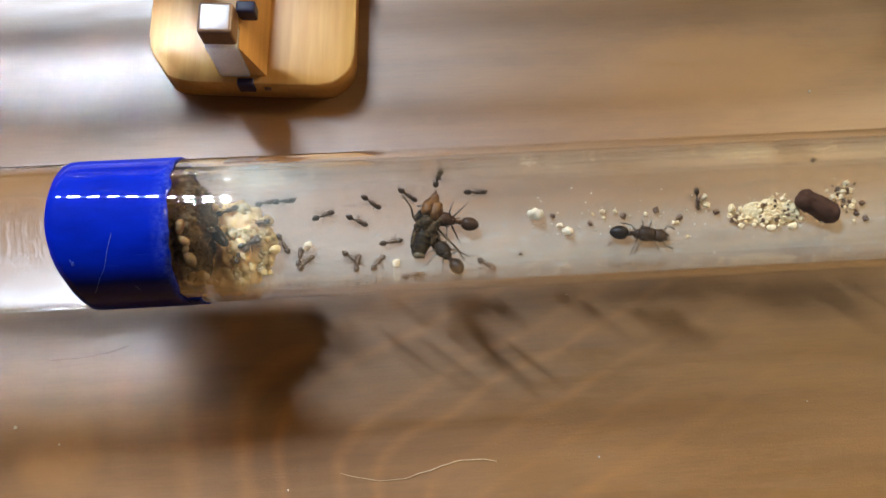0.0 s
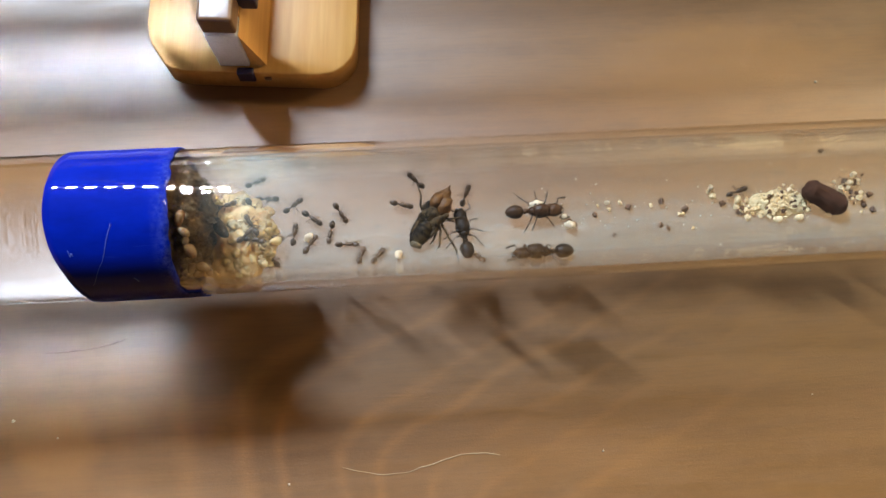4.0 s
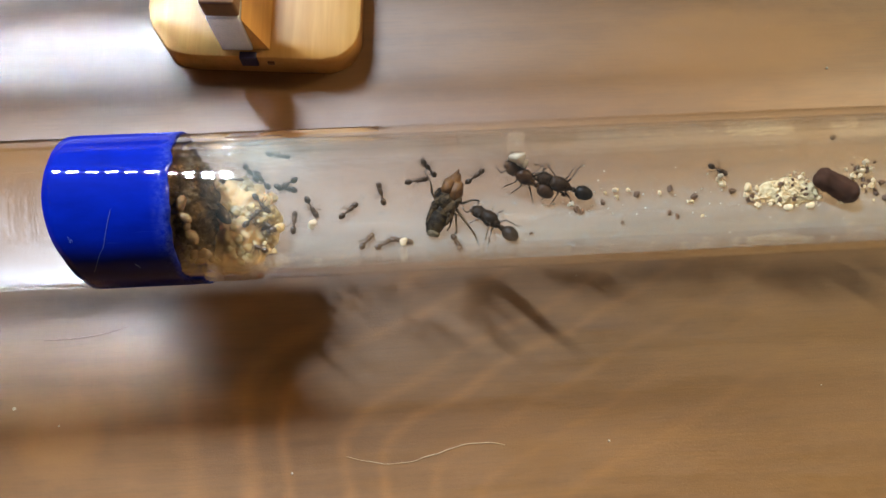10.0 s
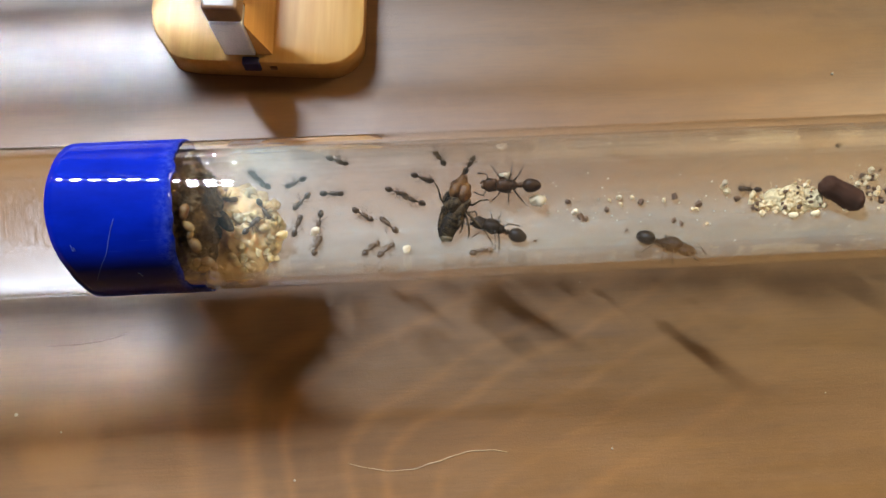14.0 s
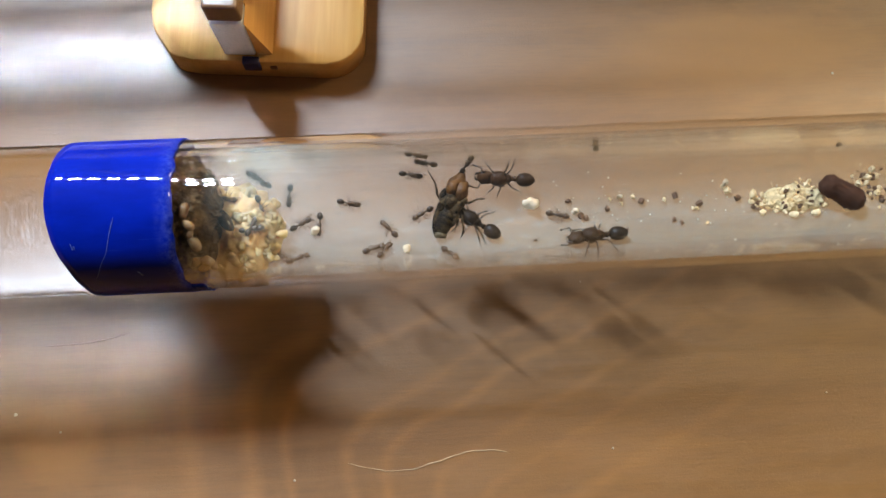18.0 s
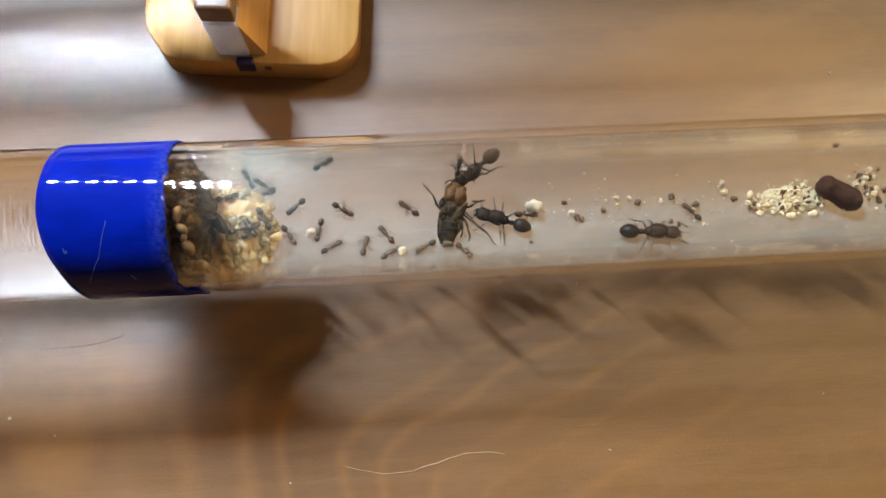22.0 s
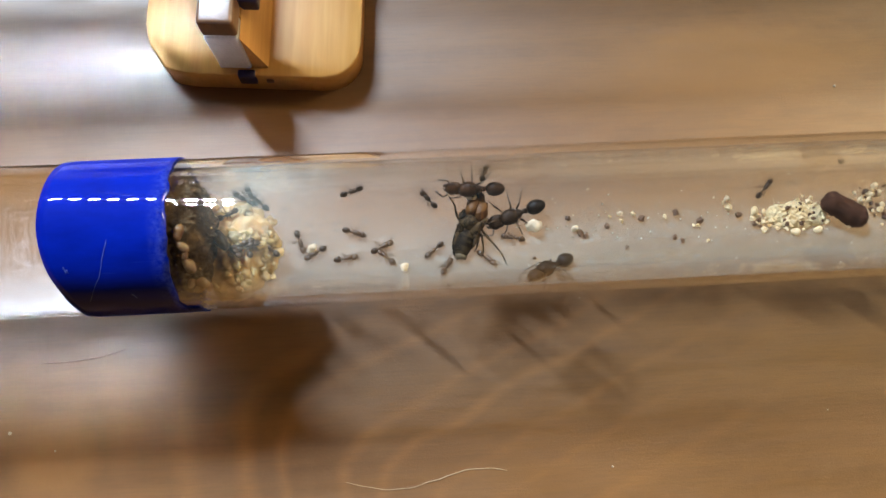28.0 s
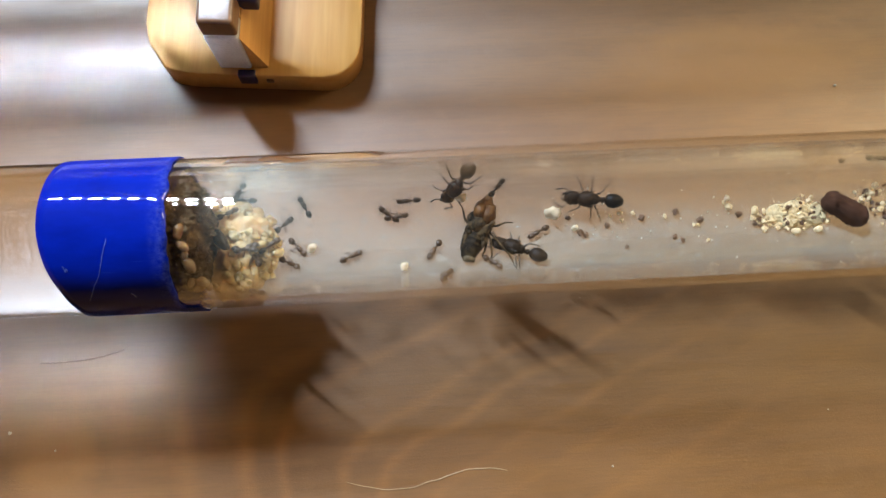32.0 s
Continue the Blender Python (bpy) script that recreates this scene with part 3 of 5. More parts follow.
# ---- wooden plate with an upright ----
def plate():
    thing = tagged(new("wooden_stand"), "pale wooden plate whose upright's front is white for a bright reflection", "stand")
    thing.matrix_basis = mm(-19.75, 24.15, GROUND, 0, 0, -3.6) @ Matrix.Scale(1.025, 4)
    bm = bmesh.new()
    r, x0, x1, y0, y1, h = 4.6, -13.9, 13.4, -0.15, 27, 4.3
    ring = [(x0, 6.5), (x0 + 0.15, 5.2), (x0 + 0.65, 3.8), (x0 + 2.7, 0.85), (x0 + 3.6, 0.4), (x0 + 5.7, 0.1)]
    for cx, cy, a0 in ((x1 - r, y0 + r, -90), (x1 - r, y1 - r, 0), (x0 + r, y1 - r, 90)):
        for k in range(9):
            a = radians(a0 + 90 * k / 8)
            ring.append((cx + r * math.cos(a), cy + r * math.sin(a)))
    lower = [bm.verts.new((x, y, 0)) for x, y in ring]
    upper = [bm.verts.new((x, y, h)) for x, y in ring]
    bm.faces.new(lower[::-1])
    cap = bm.faces.new(upper)
    for k in range(len(ring)):
        j = (k + 1) % len(ring)
        bm.faces.new((lower[k], lower[j], upper[j], upper[k]))
    bmesh.ops.bevel(bm, geom=list(cap.edges), offset=0.3, segments=3, profile=0.5, affect="EDGES")
    part("plate", bm, M_WOOD, thing)
    part("upright", box(-4.1, -0.1, 3.75, 24, h, 12.0, 0.25, 3), M_WOOD, thing)
    part("upright_front", box(-4.1, -0.15, 0.75, 3.7, h, 12.4, 0.3, 3), M_WHITE_REFLECTION, thing, "glossy front block, painted white for its bright reflection")
    bm = bmesh.new()
    foot = [bm.verts.new(c) for c in ((-0.05, 1.0, h), (1.95, 1.0, h), (1.95, 24, h), (-0.05, 24, h), (-0.05, 1.0, 11.9), (-0.05, 24, 11.9))]
    for ids in ((0, 1, 2, 3), (0, 1, 4), (3, 2, 5), (1, 2, 5, 4), (0, 3, 5, 4)):
        bm.faces.new([foot[k] for k in ids])
    flat(part("wedge", bm, M_WOOD, thing))
    # The cap's brown stands in for what its shiny top reflects.
    part("cap", box(-4.2, -0.05, 0.95, 5.0, 12.4, 15.6, 0.5, 4), M_CAP, thing, "glossy cap with rounded edges, painted brown for its reflection")
    part("top_pad", box(-0.4, 2.0, 5.0, 6.6, 11.2, 13.4, 0.3), M_PAD, thing, "small dark blue pad")
    part("blue_pad", box(-1.9, 0.3, -0.4, 0.6, 2.2, 4.5, 0.2), M_PAD, thing, "small dark blue pad")
    part("screw_head", box(1.5, 2.4, -0.36, -0.1, 2.6, 3.3, 0.12), M_CAP, thing, "tiny brown pin")
    return thing


plate()


# ---- ants ----
def leg_mesh(bm, side, reach, out, knee, foot_z, thick):
    """A leg from the hip at the origin: thigh up and out, shin down, foot on the ground."""
    k = Vector((reach * 0.42, side * out * 0.45, knee))
    f = Vector((reach, side * out, foot_z))
    e = Vector((reach * 1.18, side * out * 1.22, foot_z - 0.02))
    rod(bm, [(0, 0, 0), tuple(k * 0.5 + Vector((0, 0, 0.05))), tuple(k)], [thick * 0.75, thick * 1.15, thick * 0.7])
    rod(bm, [tuple(k), tuple((k + f) / 2), tuple(f)], [thick * 0.7, thick * 0.75, thick * 0.5])
    rod(bm, [tuple(f), tuple(e)], [thick * 0.45, thick * 0.3])


def ant(name, q, body_m, gaster_m, leg_m, queen):
    """An ant that looks along x, its feet on z = 0. q: size of all that is given for a queen of 7 mm."""
    thing = new(name)
    z = 0.95 * q
    fat = 1.0 if queen else 0.70
    bm = bmesh.new()
    ball(bm, (2.78 * q, 0, z * 0.95), (0.86 * q, 0.82 * q, 0.56 * q), rough=0.04 * q, scale=1.5 / q)
    ball(bm, (2.32 * q, 0.36 * q, z), (0.46 * q, 0.42 * q, 0.42 * q))
    ball(bm, (2.32 * q, -0.36 * q, z), (0.46 * q, 0.42 * q, 0.42 * q))
    ball(bm, (3.35 * q, 0, z * 0.85), (0.32 * q, 0.5 * q, 0.34 * q))
    head = part("head", bm, body_m, thing)
    for s in (-1, 1):
        bm = bmesh.new()
        ball(bm, (2.9 * q, s * 0.72 * q, z * 1.1), (0.18 * q, 0.1 * q, 0.17 * q), u=8, v=6)
        part("eye", bm, M_GASTER, head)
        bm = bmesh.new()
        rod(bm, [(3.4 * q, s * 0.42 * q, z * 0.8), (3.72 * q, s * 0.36 * q, z * 0.75), (3.9 * q, s * 0.06 * q, z * 0.72)], [0.15 * q, 0.13 * q, 0.05 * q], 5)
        part("mandible", bm, leg_m, head)
    bm = bmesh.new()
    ball(bm, (1.05 * q, 0, z * 1.15), (1.08 * q, 0.90 * fat * q, 0.84 * fat * q), rough=0.06 * q, scale=1.5 / q, u=20, v=12)
    ball(bm, (1.5 * q, 0, z * 1.25), (0.72 * q, 0.80 * fat * q, 0.74 * fat * q), rough=0.05 * q, scale=2 / q)
    ball(bm, (0.2 * q, 0, z * 1.05), (0.62 * q, 0.58 * fat * q, 0.6 * fat * q), rough=0.05 * q, scale=1.5 / q)
    ball(bm, (1.98 * q, 0, z), (0.36 * q, 0.46 * fat * q, 0.4 * q))
    thorax = part("thorax", bm, body_m, thing)
    if queen:
        for s in (-1, 1):
            for x in (0.95, 0.5):
                bm = bmesh.new()
                ball(bm, (x * q, s * 0.74 * q, z * 1.55), (0.2 * q, 0.12 * q, 0.1 * q), u=8, v=6)
                part("wing_scar", bm, leg_m, thorax)
    bm = bmesh.new()
    ball(bm, (-0.40 * q, 0, z * 1.0), (0.30 * q, 0.26 * q, 0.36 * q))
    ball(bm, (-0.78 * q, 0, z * 0.98), (0.24 * q, 0.34 * q, 0.34 * q))
    part("waist", bm, body_m, thing)
    bm = bmesh.new()
    m = Matrix.Translation((-2.06 * q, 0, z * 1.05)) @ Matrix.Diagonal((1.10 * q, 0.84 * q, 0.78 * q, 1))
    made = bmesh.ops.create_uvsphere(bm, u_segments=18, v_segments=24, radius=1, matrix=m @ Matrix.Rotation(math.pi / 2, 4, "Y"))
    for v in made["verts"]:
        u = (v.co.x + 2.06 * q) / (1.10 * q)
        step = (1 - 0.035 * ((u * 2.6 + 0.5) % 1.0)) * (1 + 0.12 * u)
        v.co.y *= step
        v.co.z = z * 1.05 + (v.co.z - z * 1.05) * step
    part("gaster", bm, gaster_m, thing)
    for s in (-1, 1):
        bm = bmesh.new()
        rod(bm, [(0, 0, 0), (0.35 * q, s * 0.75 * q, 0.18 * q), (0.45 * q, s * 0.95 * q, 0.16 * q)], [0.07 * q, 0.075 * q, 0.07 * q], 5)
        rod(bm, [(0.45 * q, s * 0.95 * q, 0.16 * q), (1.0 * q, s * 0.85 * q, -0.05 * q), (1.45 * q, s * 0.7 * q, -0.25 * q)], [0.065 * q, 0.08 * q, 0.095 * q], 5)
        ob = part("antenna", bm, leg_m, thing)
        ob.location = (3.1 * q * S, s * 0.3 * q * S, z * 1.1 * S)
        for hip, reach, out in ((1.35, 1.2, 1.75), (0.7, -0.35, 2.05), (0.2, -1.5, 1.95)):
            bm = bmesh.new()
            leg_mesh(bm, s, reach * q * (1 if queen else 0.85), out * q * (1 if queen else 0.85), 0.6 * q, -z * 0.62 + 0.07 * q, 0.095 * q if queen else 0.13 * q)
            ob = part("leg", bm, leg_m, thing)
            ob.location = (hip * q * S, s * 0.35 * q * S, z * 0.62 * S)
    return thing


queen_a = tagged(ant("queen_ant", 0.98, M_QUEEN, M_GASTER, M_QUEEN_LEG, True), "large black ant tugging at the dead insect", "ant", "large ants")
queen_b = tagged(ant("queen_ant", 1.0, M_QUEEN_BROWN, M_BROWN_GASTER, M_QUEEN_LEG, True), "large brown ant carrying pale brood along the glass", "ant", "large ants")
queen_c = tagged(ant("queen_ant", 1.03, M_QUEEN_DARK, M_GASTER, M_QUEEN_LEG, True), "large black ant pacing along the tube floor", "ant", "large ants")

first_worker = tagged(ant("worker_ant", 0.41, M_WORKER, M_WORKER_DARK, M_WORKER, False), "small brown worker ant on the glass", "ant", "worker ants")
workers = [first_worker] + [copy_thing(first_worker, Matrix()) for _ in range(23 - 1)]


# ---- the dead insect ----
def prey():
    thing = tagged(new("dead_insect"), "dead insect with an amber front and dark banded abdomen", "insect")
    z = 1.5
    bm = bmesh.new()
    ball(bm, (2.05, 0.5, z), (1.25, 0.78, 0.95), rough=0.3, scale=1.1, u=24, v=16)
    ball(bm, (1.95, -0.55, z), (1.4, 0.8, 0.95), rough=0.3, scale=1.2, u=24, v=16)
    ball(bm, (2.95, 0.0, z), (0.75, 0.8, 0.7), rough=0.25, scale=1.3)
    part("thorax", bm, M_PREY_ORANGE, thing, "amber brown thorax")
    bm = bmesh.new()
    ball(bm, (3.6, 0.05, z * 0.95), (0.62, 0.5, 0.45), rough=0.2, scale=1.6)
    rod(bm, [(3.9, 0.1, z), (4.3, 0.2, z * 0.9), (4.6, 0.15, z * 0.75)], [0.22, 0.15, 0.08])
    part("head", bm, M_PREY_ORANGE, thing)
    bm = bmesh.new()
    ball(bm, (0.45, 0.2, z), (1.0, 1.15, 1.0), rough=0.35, scale=1.2, u=22, v=14)
    ball(bm, (0.0, -0.55, z * 1.05), (0.9, 0.7, 0.8), rough=0.3, scale=1.4)
    part("middle", bm, M_PREY_DARK, thing)
    for x, y, zz, r in ((0.9, -1.15, 1.5, 0.55), (0.9, 1.1, 1.5, 0.5), (-0.4, 1.0, 1.6, 0.5), (-0.6, -1.0, 1.6, 0.45)):
        bm = bmesh.new()
        ball(bm, (x, y, zz), (r * 1.3, r, r), rough=0.3, scale=1.6)
        part("leg_base", bm, M_PREY_DARK, thing)
    bm = bmesh.new()
    ball(bm, (0.2, 0.5, z * 1.45), (0.7, 0.42, 0.35), rough=0.15, scale=1.6)
    part("pale_plate", bm, M_PREY_BAND, thing)
    abdomen_bm = bmesh.new()
    ball(abdomen_bm, (-2.1, 0, z * 0.95), (1.85, 1.0, 0.95), rough=0.16, scale=1.2, u=28, v=18)
    for v in abdomen_bm.verts:
        u = min(1.0, max(0.0, (-2.4 - v.co.x) / 1.6))
        v.co.y *= 1 + 0.35 * u * (1 - 0.5 * u)
    bm = bmesh.new()
    ball(bm, (-3.55, -0.1, z * 1.0), (0.55, 0.72, 0.72), rough=0.22, scale=1.5)
    part("tail", bm, M_PREY_PALE, thing, "pale tan tail end")
    abdomen = part("abdomen", abdomen_bm, M_PREY_DARK, thing, "dark banded abdomen")
    for k in range(4):
        u = -0.62 + 0.38 * k
        bm = bmesh.new()
        c = math.sqrt(1 - u * u)
        for x0, x1 in ((u - 0.06, u + 0.08),):
            rings = []
            for x in (x0, (x0 + x1) / 2, x1):
                cr = math.sqrt(max(0, 1 - x * x)) * (1.03 + 0.05 * noise.noise(Vector((x * 4, 1.7 * k, 0))))
                rings.append([bm.verts.new((-2.1 + 1.85 * x, 1.04 * cr * math.cos(a), z * 0.95 + 1.0 * cr * math.sin(a))) for a in (2 * math.pi * i / 20 for i in range(20))])
            for a, b in zip(rings, rings[1:]):
                for i in range(20):
                    bm.faces.new((a[i], a[(i + 1) % 20], b[(i + 1) % 20], b[i]))
        part("band", bm, M_PREY_BAND, abdomen)
    for s, x, l in ((1, -0.4, 2.9), (-1, -0.3, 2.2)):
        bm = bmesh.new()
        ball(bm, (x - l * 0.5, s * 1.05, z * 1.1), (l * 0.5, 0.32, 0.16), Matrix.Rotation(s * 0.12, 4, "Z"), rough=0.12, scale=1.3)
        part("wing_stub", bm, M_PREY_DARK, thing)
    legs = (((0.5, -1.0), (-0.5, -2.6), (-2.0, -5.4), (-3.2, -6.6)), ((0.9, -1.0), (1.2, -2.3), (2.2, -3.2), (2.6, -4.2)),
            ((0.2, -1.0), (-0.9, -2.1), (-2.6, -3.0), (-3.4, -3.0)), ((-0.2, -1.0), (-1.4, -1.7), (-2.4, -1.9), (-3.0, -1.8)),
            ((0.0, 1.1), (0.7, 2.2), (2.0, 2.9), (3.4, 4.6)))
    for points in legs:
        bm = bmesh.new()
        lifts = (1.2, 1.7, 0.9, 0.35)
        rod(bm, [(x * 0.85, y * 0.85, w + 0.04 * y * y * 0.5) for (x, y), w in zip(points, lifts)], [0.16, 0.15, 0.09, 0.06], 6)
        part("leg", bm, M_PREY_DARK, thing)
    return thing


dead_insect = prey()


# ---- brood ----
def larva_mesh(name, material, l, w, seed, rough=0.12):
    bm = bmesh.new()
    verts = ball(bm, (0, 0, 0), (l, w, w), u=12, v=9)
    for v in verts:
        v.co += rough * noise.noise_vector(v.co * 1.6 + Vector((seed, 0, 0)))
        v.co.y += 0.18 * (v.co.x / l) ** 2 * w
    me = bpy.data.meshes.new(name)
    bm.to_mesh(me)
    bm.free()
    me.transform(Matrix.Scale(S, 4))
    me.materials.append(material)
    for p in me.polygons:
        p.use_smooth = True
    return me


rng = random.Random(5)
brood = tagged(new("brood_pile"), "soft heap of cream and tan ant larvae beside the plug", "brood")
larvae = [larva_mesh("larva", m, l, w, i, 0.26) for i, (m, l, w) in enumerate(((M_BROOD, 0.66, 0.44), (M_BROOD_TAN, 0.7, 0.46), (M_BROOD, 0.5, 0.4), (M_BROOD_TAN, 0.46, 0.36), (M_PUPA, 0.55, 0.34)))]
clumps = []
for i, m in enumerate((M_BROOD, M_BROOD_TAN, M_BROOD, M_BROOD)):
    lump_bm = bmesh.new()
    for k in range(4):
        c = Vector((rng.gauss(0, 0.42), rng.gauss(0, 0.42), rng.gauss(0, 0.15)))
        for v in ball(lump_bm, tuple(c), (rng.uniform(0.4, 0.75), rng.uniform(0.38, 0.6), 0.45), u=10, v=8):
            v.co += 0.34 * noise.noise_vector(v.co * 1.9 + Vector((7 * i, k, 0)))
    lump_me = bpy.data.meshes.new("larva_clump")
    lump_bm.to_mesh(lump_me)
    lump_bm.free()
    lump_me.transform(Matrix.Scale(S, 4))
    lump_me.materials.append(m)
    for p in lump_me.polygons:
        p.use_smooth = True
    clumps.append(lump_me)
MOUND, MOUND_R = Vector((-20.3, -0.9, AXIS - 5.3)), Vector((4.7, 5.6, 2.8))
mound = bmesh.new()
ball(mound, (0, 0, 0), MOUND_R * 0.97, rough=1.0, scale=0.55, u=150, v=90)
for v in mound.verts:
    near = noise.voronoi(v.co * 0.8 + 0.3 * noise.noise_vector(v.co))[0][0]
    fine = noise.voronoi(v.co * 1.7)[0][0]
    v.co += (0.5 * (0.5 - near) + 0.16 * (0.4 - fine)) * v.co.normalized() + 0.2 * noise.noise_vector(v.co * 1.2)
mound_ob = part("packed_brood", mound, M_BROOD_PACK, brood)
mound_ob.matrix_basis = mm(*MOUND)


def heaped(name, mesh, parent):
    """A piece sunk into the mound, kept off the glass."""
    for _ in range(40):
        d = Vector((rng.gauss(0.15, 1), rng.gauss(0, 1), abs(rng.gauss(0, 0.9)) - 0.25)).normalized()
        c = MOUND + Vector((d.x * MOUND_R.x, d.y * MOUND_R.y, d.z * MOUND_R.z)) * rng.uniform(0.86, 0.97)
        if math.hypot(c.y, c.z - AXIS) < INNER - 0.5:
            break
    return share(name, mesh, parent, mm(*c, rng.uniform(-30, 30), rng.uniform(-30, 30), rng.uniform(0, 360)))


for i in range(34):
    heaped("larva_clump", rng.choice(clumps), brood)
for i in range(30):
    heaped("larva", larvae[rng.choice((0, 1, 3, 2, 0, 2, 1, 3))], brood)
for i in range(14):
    x = -16.0 + rng.gauss(0, 0.6)
    share("larva", larvae[rng.choice((0, 2, 3, 0))], brood, crawl(x, rng.gauss(-10, 20), rng.uniform(0, 360), 0.4 + 0.4 * rng.random()))
edge = tagged(new("larva_row"), "row of glossy translucent tan larvae along the tape's torn edge", "brood")
clear_mesh = larva_mesh("clear_larva", M_LARVA_CLEAR, 0.85, 0.5, 11)
brown_mesh = larva_mesh("brown_pupa", M_PUPA_BROWN, 1.35, 0.72, 12)
for x, a, hd, s in ((-22.98, -169.0, -75, 1.05), (-22.62, -156.1, 40, 0.90), (-22.27, -137.8, 65, 1.15), (-22.57, -117.4, -60, 0.90), (-21.45, -117.4, 20, 1.00), (-22.18, -106.0, -20, 0.80), (-21.01, -109.4, 80, 0.75), (-22.55, -147.8, 110, 0.70)):
    ob = share("clear_larva", clear_mesh, edge, crawl(x, a, hd, 0.6) @ Matrix.Scale(s, 4))
brown_pupa = new("brown_pupa", brown_mesh)
brown_pupa.matrix_basis = mm(-20.7, -0.53, AXIS - 1.0, 0, 0, -60)
tagged(brown_pupa, "glossy dark brown pupa beside the debris plug", "pupa")

pupa_mesh = larva_mesh("pale_pupa", M_PUPA, 0.86, 0.55, 3, 0.34)


def pupa(x, a, heading, label="single white pupa lying on the tube floor", scale=1.0):
    ob = new("pale_pupa", pupa_mesh)
    ob.matrix_basis = crawl(x, a, heading, 0.6 * scale)
    ob.scale = (scale, scale, scale)
    return tagged(ob, label, "pupa", "loose pupae")


for x, a, hd, s in ((-1.19, -32.6, 80, 0.80), (-11.66, -6.2, 50, 0.85), (-16.62, -25.7, 0, 0.80), (18.83, 2.8, 30, 0.6), (24.24, 15.5, 0, 0.50), (36.90, 25.2, 70, 0.60)):
    pupa(x, a, hd, scale=s)
carried_one = pupa(0, 0, 0, "cream pupa lump carried by a large ant", 1.3)
carried_two = pupa(0, 0, 0, "white pupa lump carried by a large ant", 0.9)


def pile_lift(x, a):
    """How far the top of the brood lies off the glass there."""
    s, c = math.sin(radians(a)), -math.cos(radians(a))
    ex, ry, rz = (x - MOUND.x) / MOUND_R.x, MOUND_R.y, MOUND_R.z
    cy, cz = MOUND.y / ry, (MOUND.z - AXIS) / rz
    p, q = s / ry, c / rz
    k2, k1, k0 = p * p + q * q, -(p * cy + q * cz), cy * cy + cz * cz + ex * ex - 1
    d = k1 * k1 - k2 * k0
    return max(0.0, INNER - (-k1 - math.sqrt(d)) / k2) if d > 0 else 0.0


# ---- food remains ----
def grain_mesh(name, material, r, seed):
    bm = bmesh.new()
    bmesh.ops.create_icosphere(bm, subdivisions=1, radius=r)
    for v in bm.verts:
        v.co += 0.85 * r * noise.noise_vector(v.co * (1.9 / r) + Vector((seed * 3.1, 0, 0)))
        v.co.x *= 1.25
        v.co.z *= 0.8
    me = bpy.data.meshes.new(name)
    bm.to_mesh(me)
    bm.free()
    me.transform(Matrix.Scale(S, 4))
    me.materials.append(material)
    return me


heap = tagged(new("seed_heap"), "heap of crumbled cream seed bits beside a dark husk", "seed crumbs")
grains = [grain_mesh("seed_bit", M_GRAIN, r, i) for i, r in enumerate((0.20, 0.27, 0.16, 0.36, 0.23))]
darks = [grain_mesh("dark_bit", M_DARK_CRUMB, r, i + 9) for i, r in enumerate((0.2, 0.28, 0.15))]
for i in range(285):
    u = min(max(rng.gauss(0, 0.42), -1), 1)
    x = 45.0 + 4.6 * u + rng.uniform(-0.3, 0.3)
    a = 6 + 5 * u + 16 * rng.gauss(0, 0.42) * (1 - 0.35 * abs(u))
    lift = 0.15 + 0.9 * rng.random() * (1 - abs(u))
    if rng.random() < 0.84:
        share("seed_bit", rng.choice(grains), heap, crawl(x, a, rng.uniform(0, 360), lift))
    else:
        share("dark_bit", rng.choice(darks), heap, crawl(x, a, rng.uniform(0, 360), lift + 0.15))
base_bm = bmesh.new()
ball(base_bm, (0, 0, 0), (3.6, 1.5, 0.55), rough=0.5, scale=0.9, u=48, v=24)
for v in base_bm.verts:
    v.co += 0.3 * noise.noise_vector(v.co * 2.2) + 0.2 * noise.noise_vector(v.co * 5)
part("packed_bits", base_bm, M_CRUMBLE, heap).matrix_basis = crawl(45.2, 6, -3, 0.35)
for i in range(14):
    wisp = bmesh.new()
    x0, h0 = rng.uniform(-1.2, -0.5), rng.uniform(0.2, 0.6)
    rod(wisp, [(x0, 0, 0.05), (x0 * 0.3, 0.25 * rng.gauss(0, 1), h0), (-x0, 0.3 * rng.gauss(0, 1), 0.1)], [0.02, 0.03, 0.02], 4)
    part("fibre", wisp, M_FIBRE, heap).matrix_basis = crawl(rng.choice((rng.uniform(41, 49), rng.uniform(51, 54))), rng.gauss(8, 8), rng.uniform(0, 360), 0.5)
flake = larva_mesh("seed_flake", M_GRAIN, 0.62, 0.4, 21)
for x, a, hd in ((44.9, -11, 10), (47.6, -10, 25), (40.3, 12, 80), (51.6, -6, 40), (54.2, 24, 15)):
    share("seed_flake", flake, heap, crawl(x, a, hd, 0.35))
for i in range(36):
    x = rng.uniform(52.2, 56)
    share("seed_bit" if i % 2 else "dark_bit", rng.choice(grains if i % 2 else darks), heap, crawl(x, rng.gauss(14, 8), rng.uniform(0, 360), 0.25 + 0.4 * rng.random()))


def husk():
    bm = bmesh.new()
    prof = [(-2.75, 0), (-2.7, 0.7), (-2.4, 1.15)] + [(-2.1 + 0.35 * k, 1.28 + (0.07 if k % 2 else -0.05)) for k in range(12)] + [(2.1, 1.2), (2.55, 0.95), (2.75, 0.6), (2.7, 0)]
    lathe(bm, prof, 40, 0)
    for v in bm.verts:
        v.co += 0.2 * noise.noise_vector(v.co * 0.9) + 0.14 * noise.noise_vector(v.co * 3.5)
    return tagged(part("husk", bm, M_HUSK), "dark reddish brown ridged husk lying on seed crumbs", "husk")


husk().matrix_basis = crawl(50.7, 8.5, -31, 1.25)

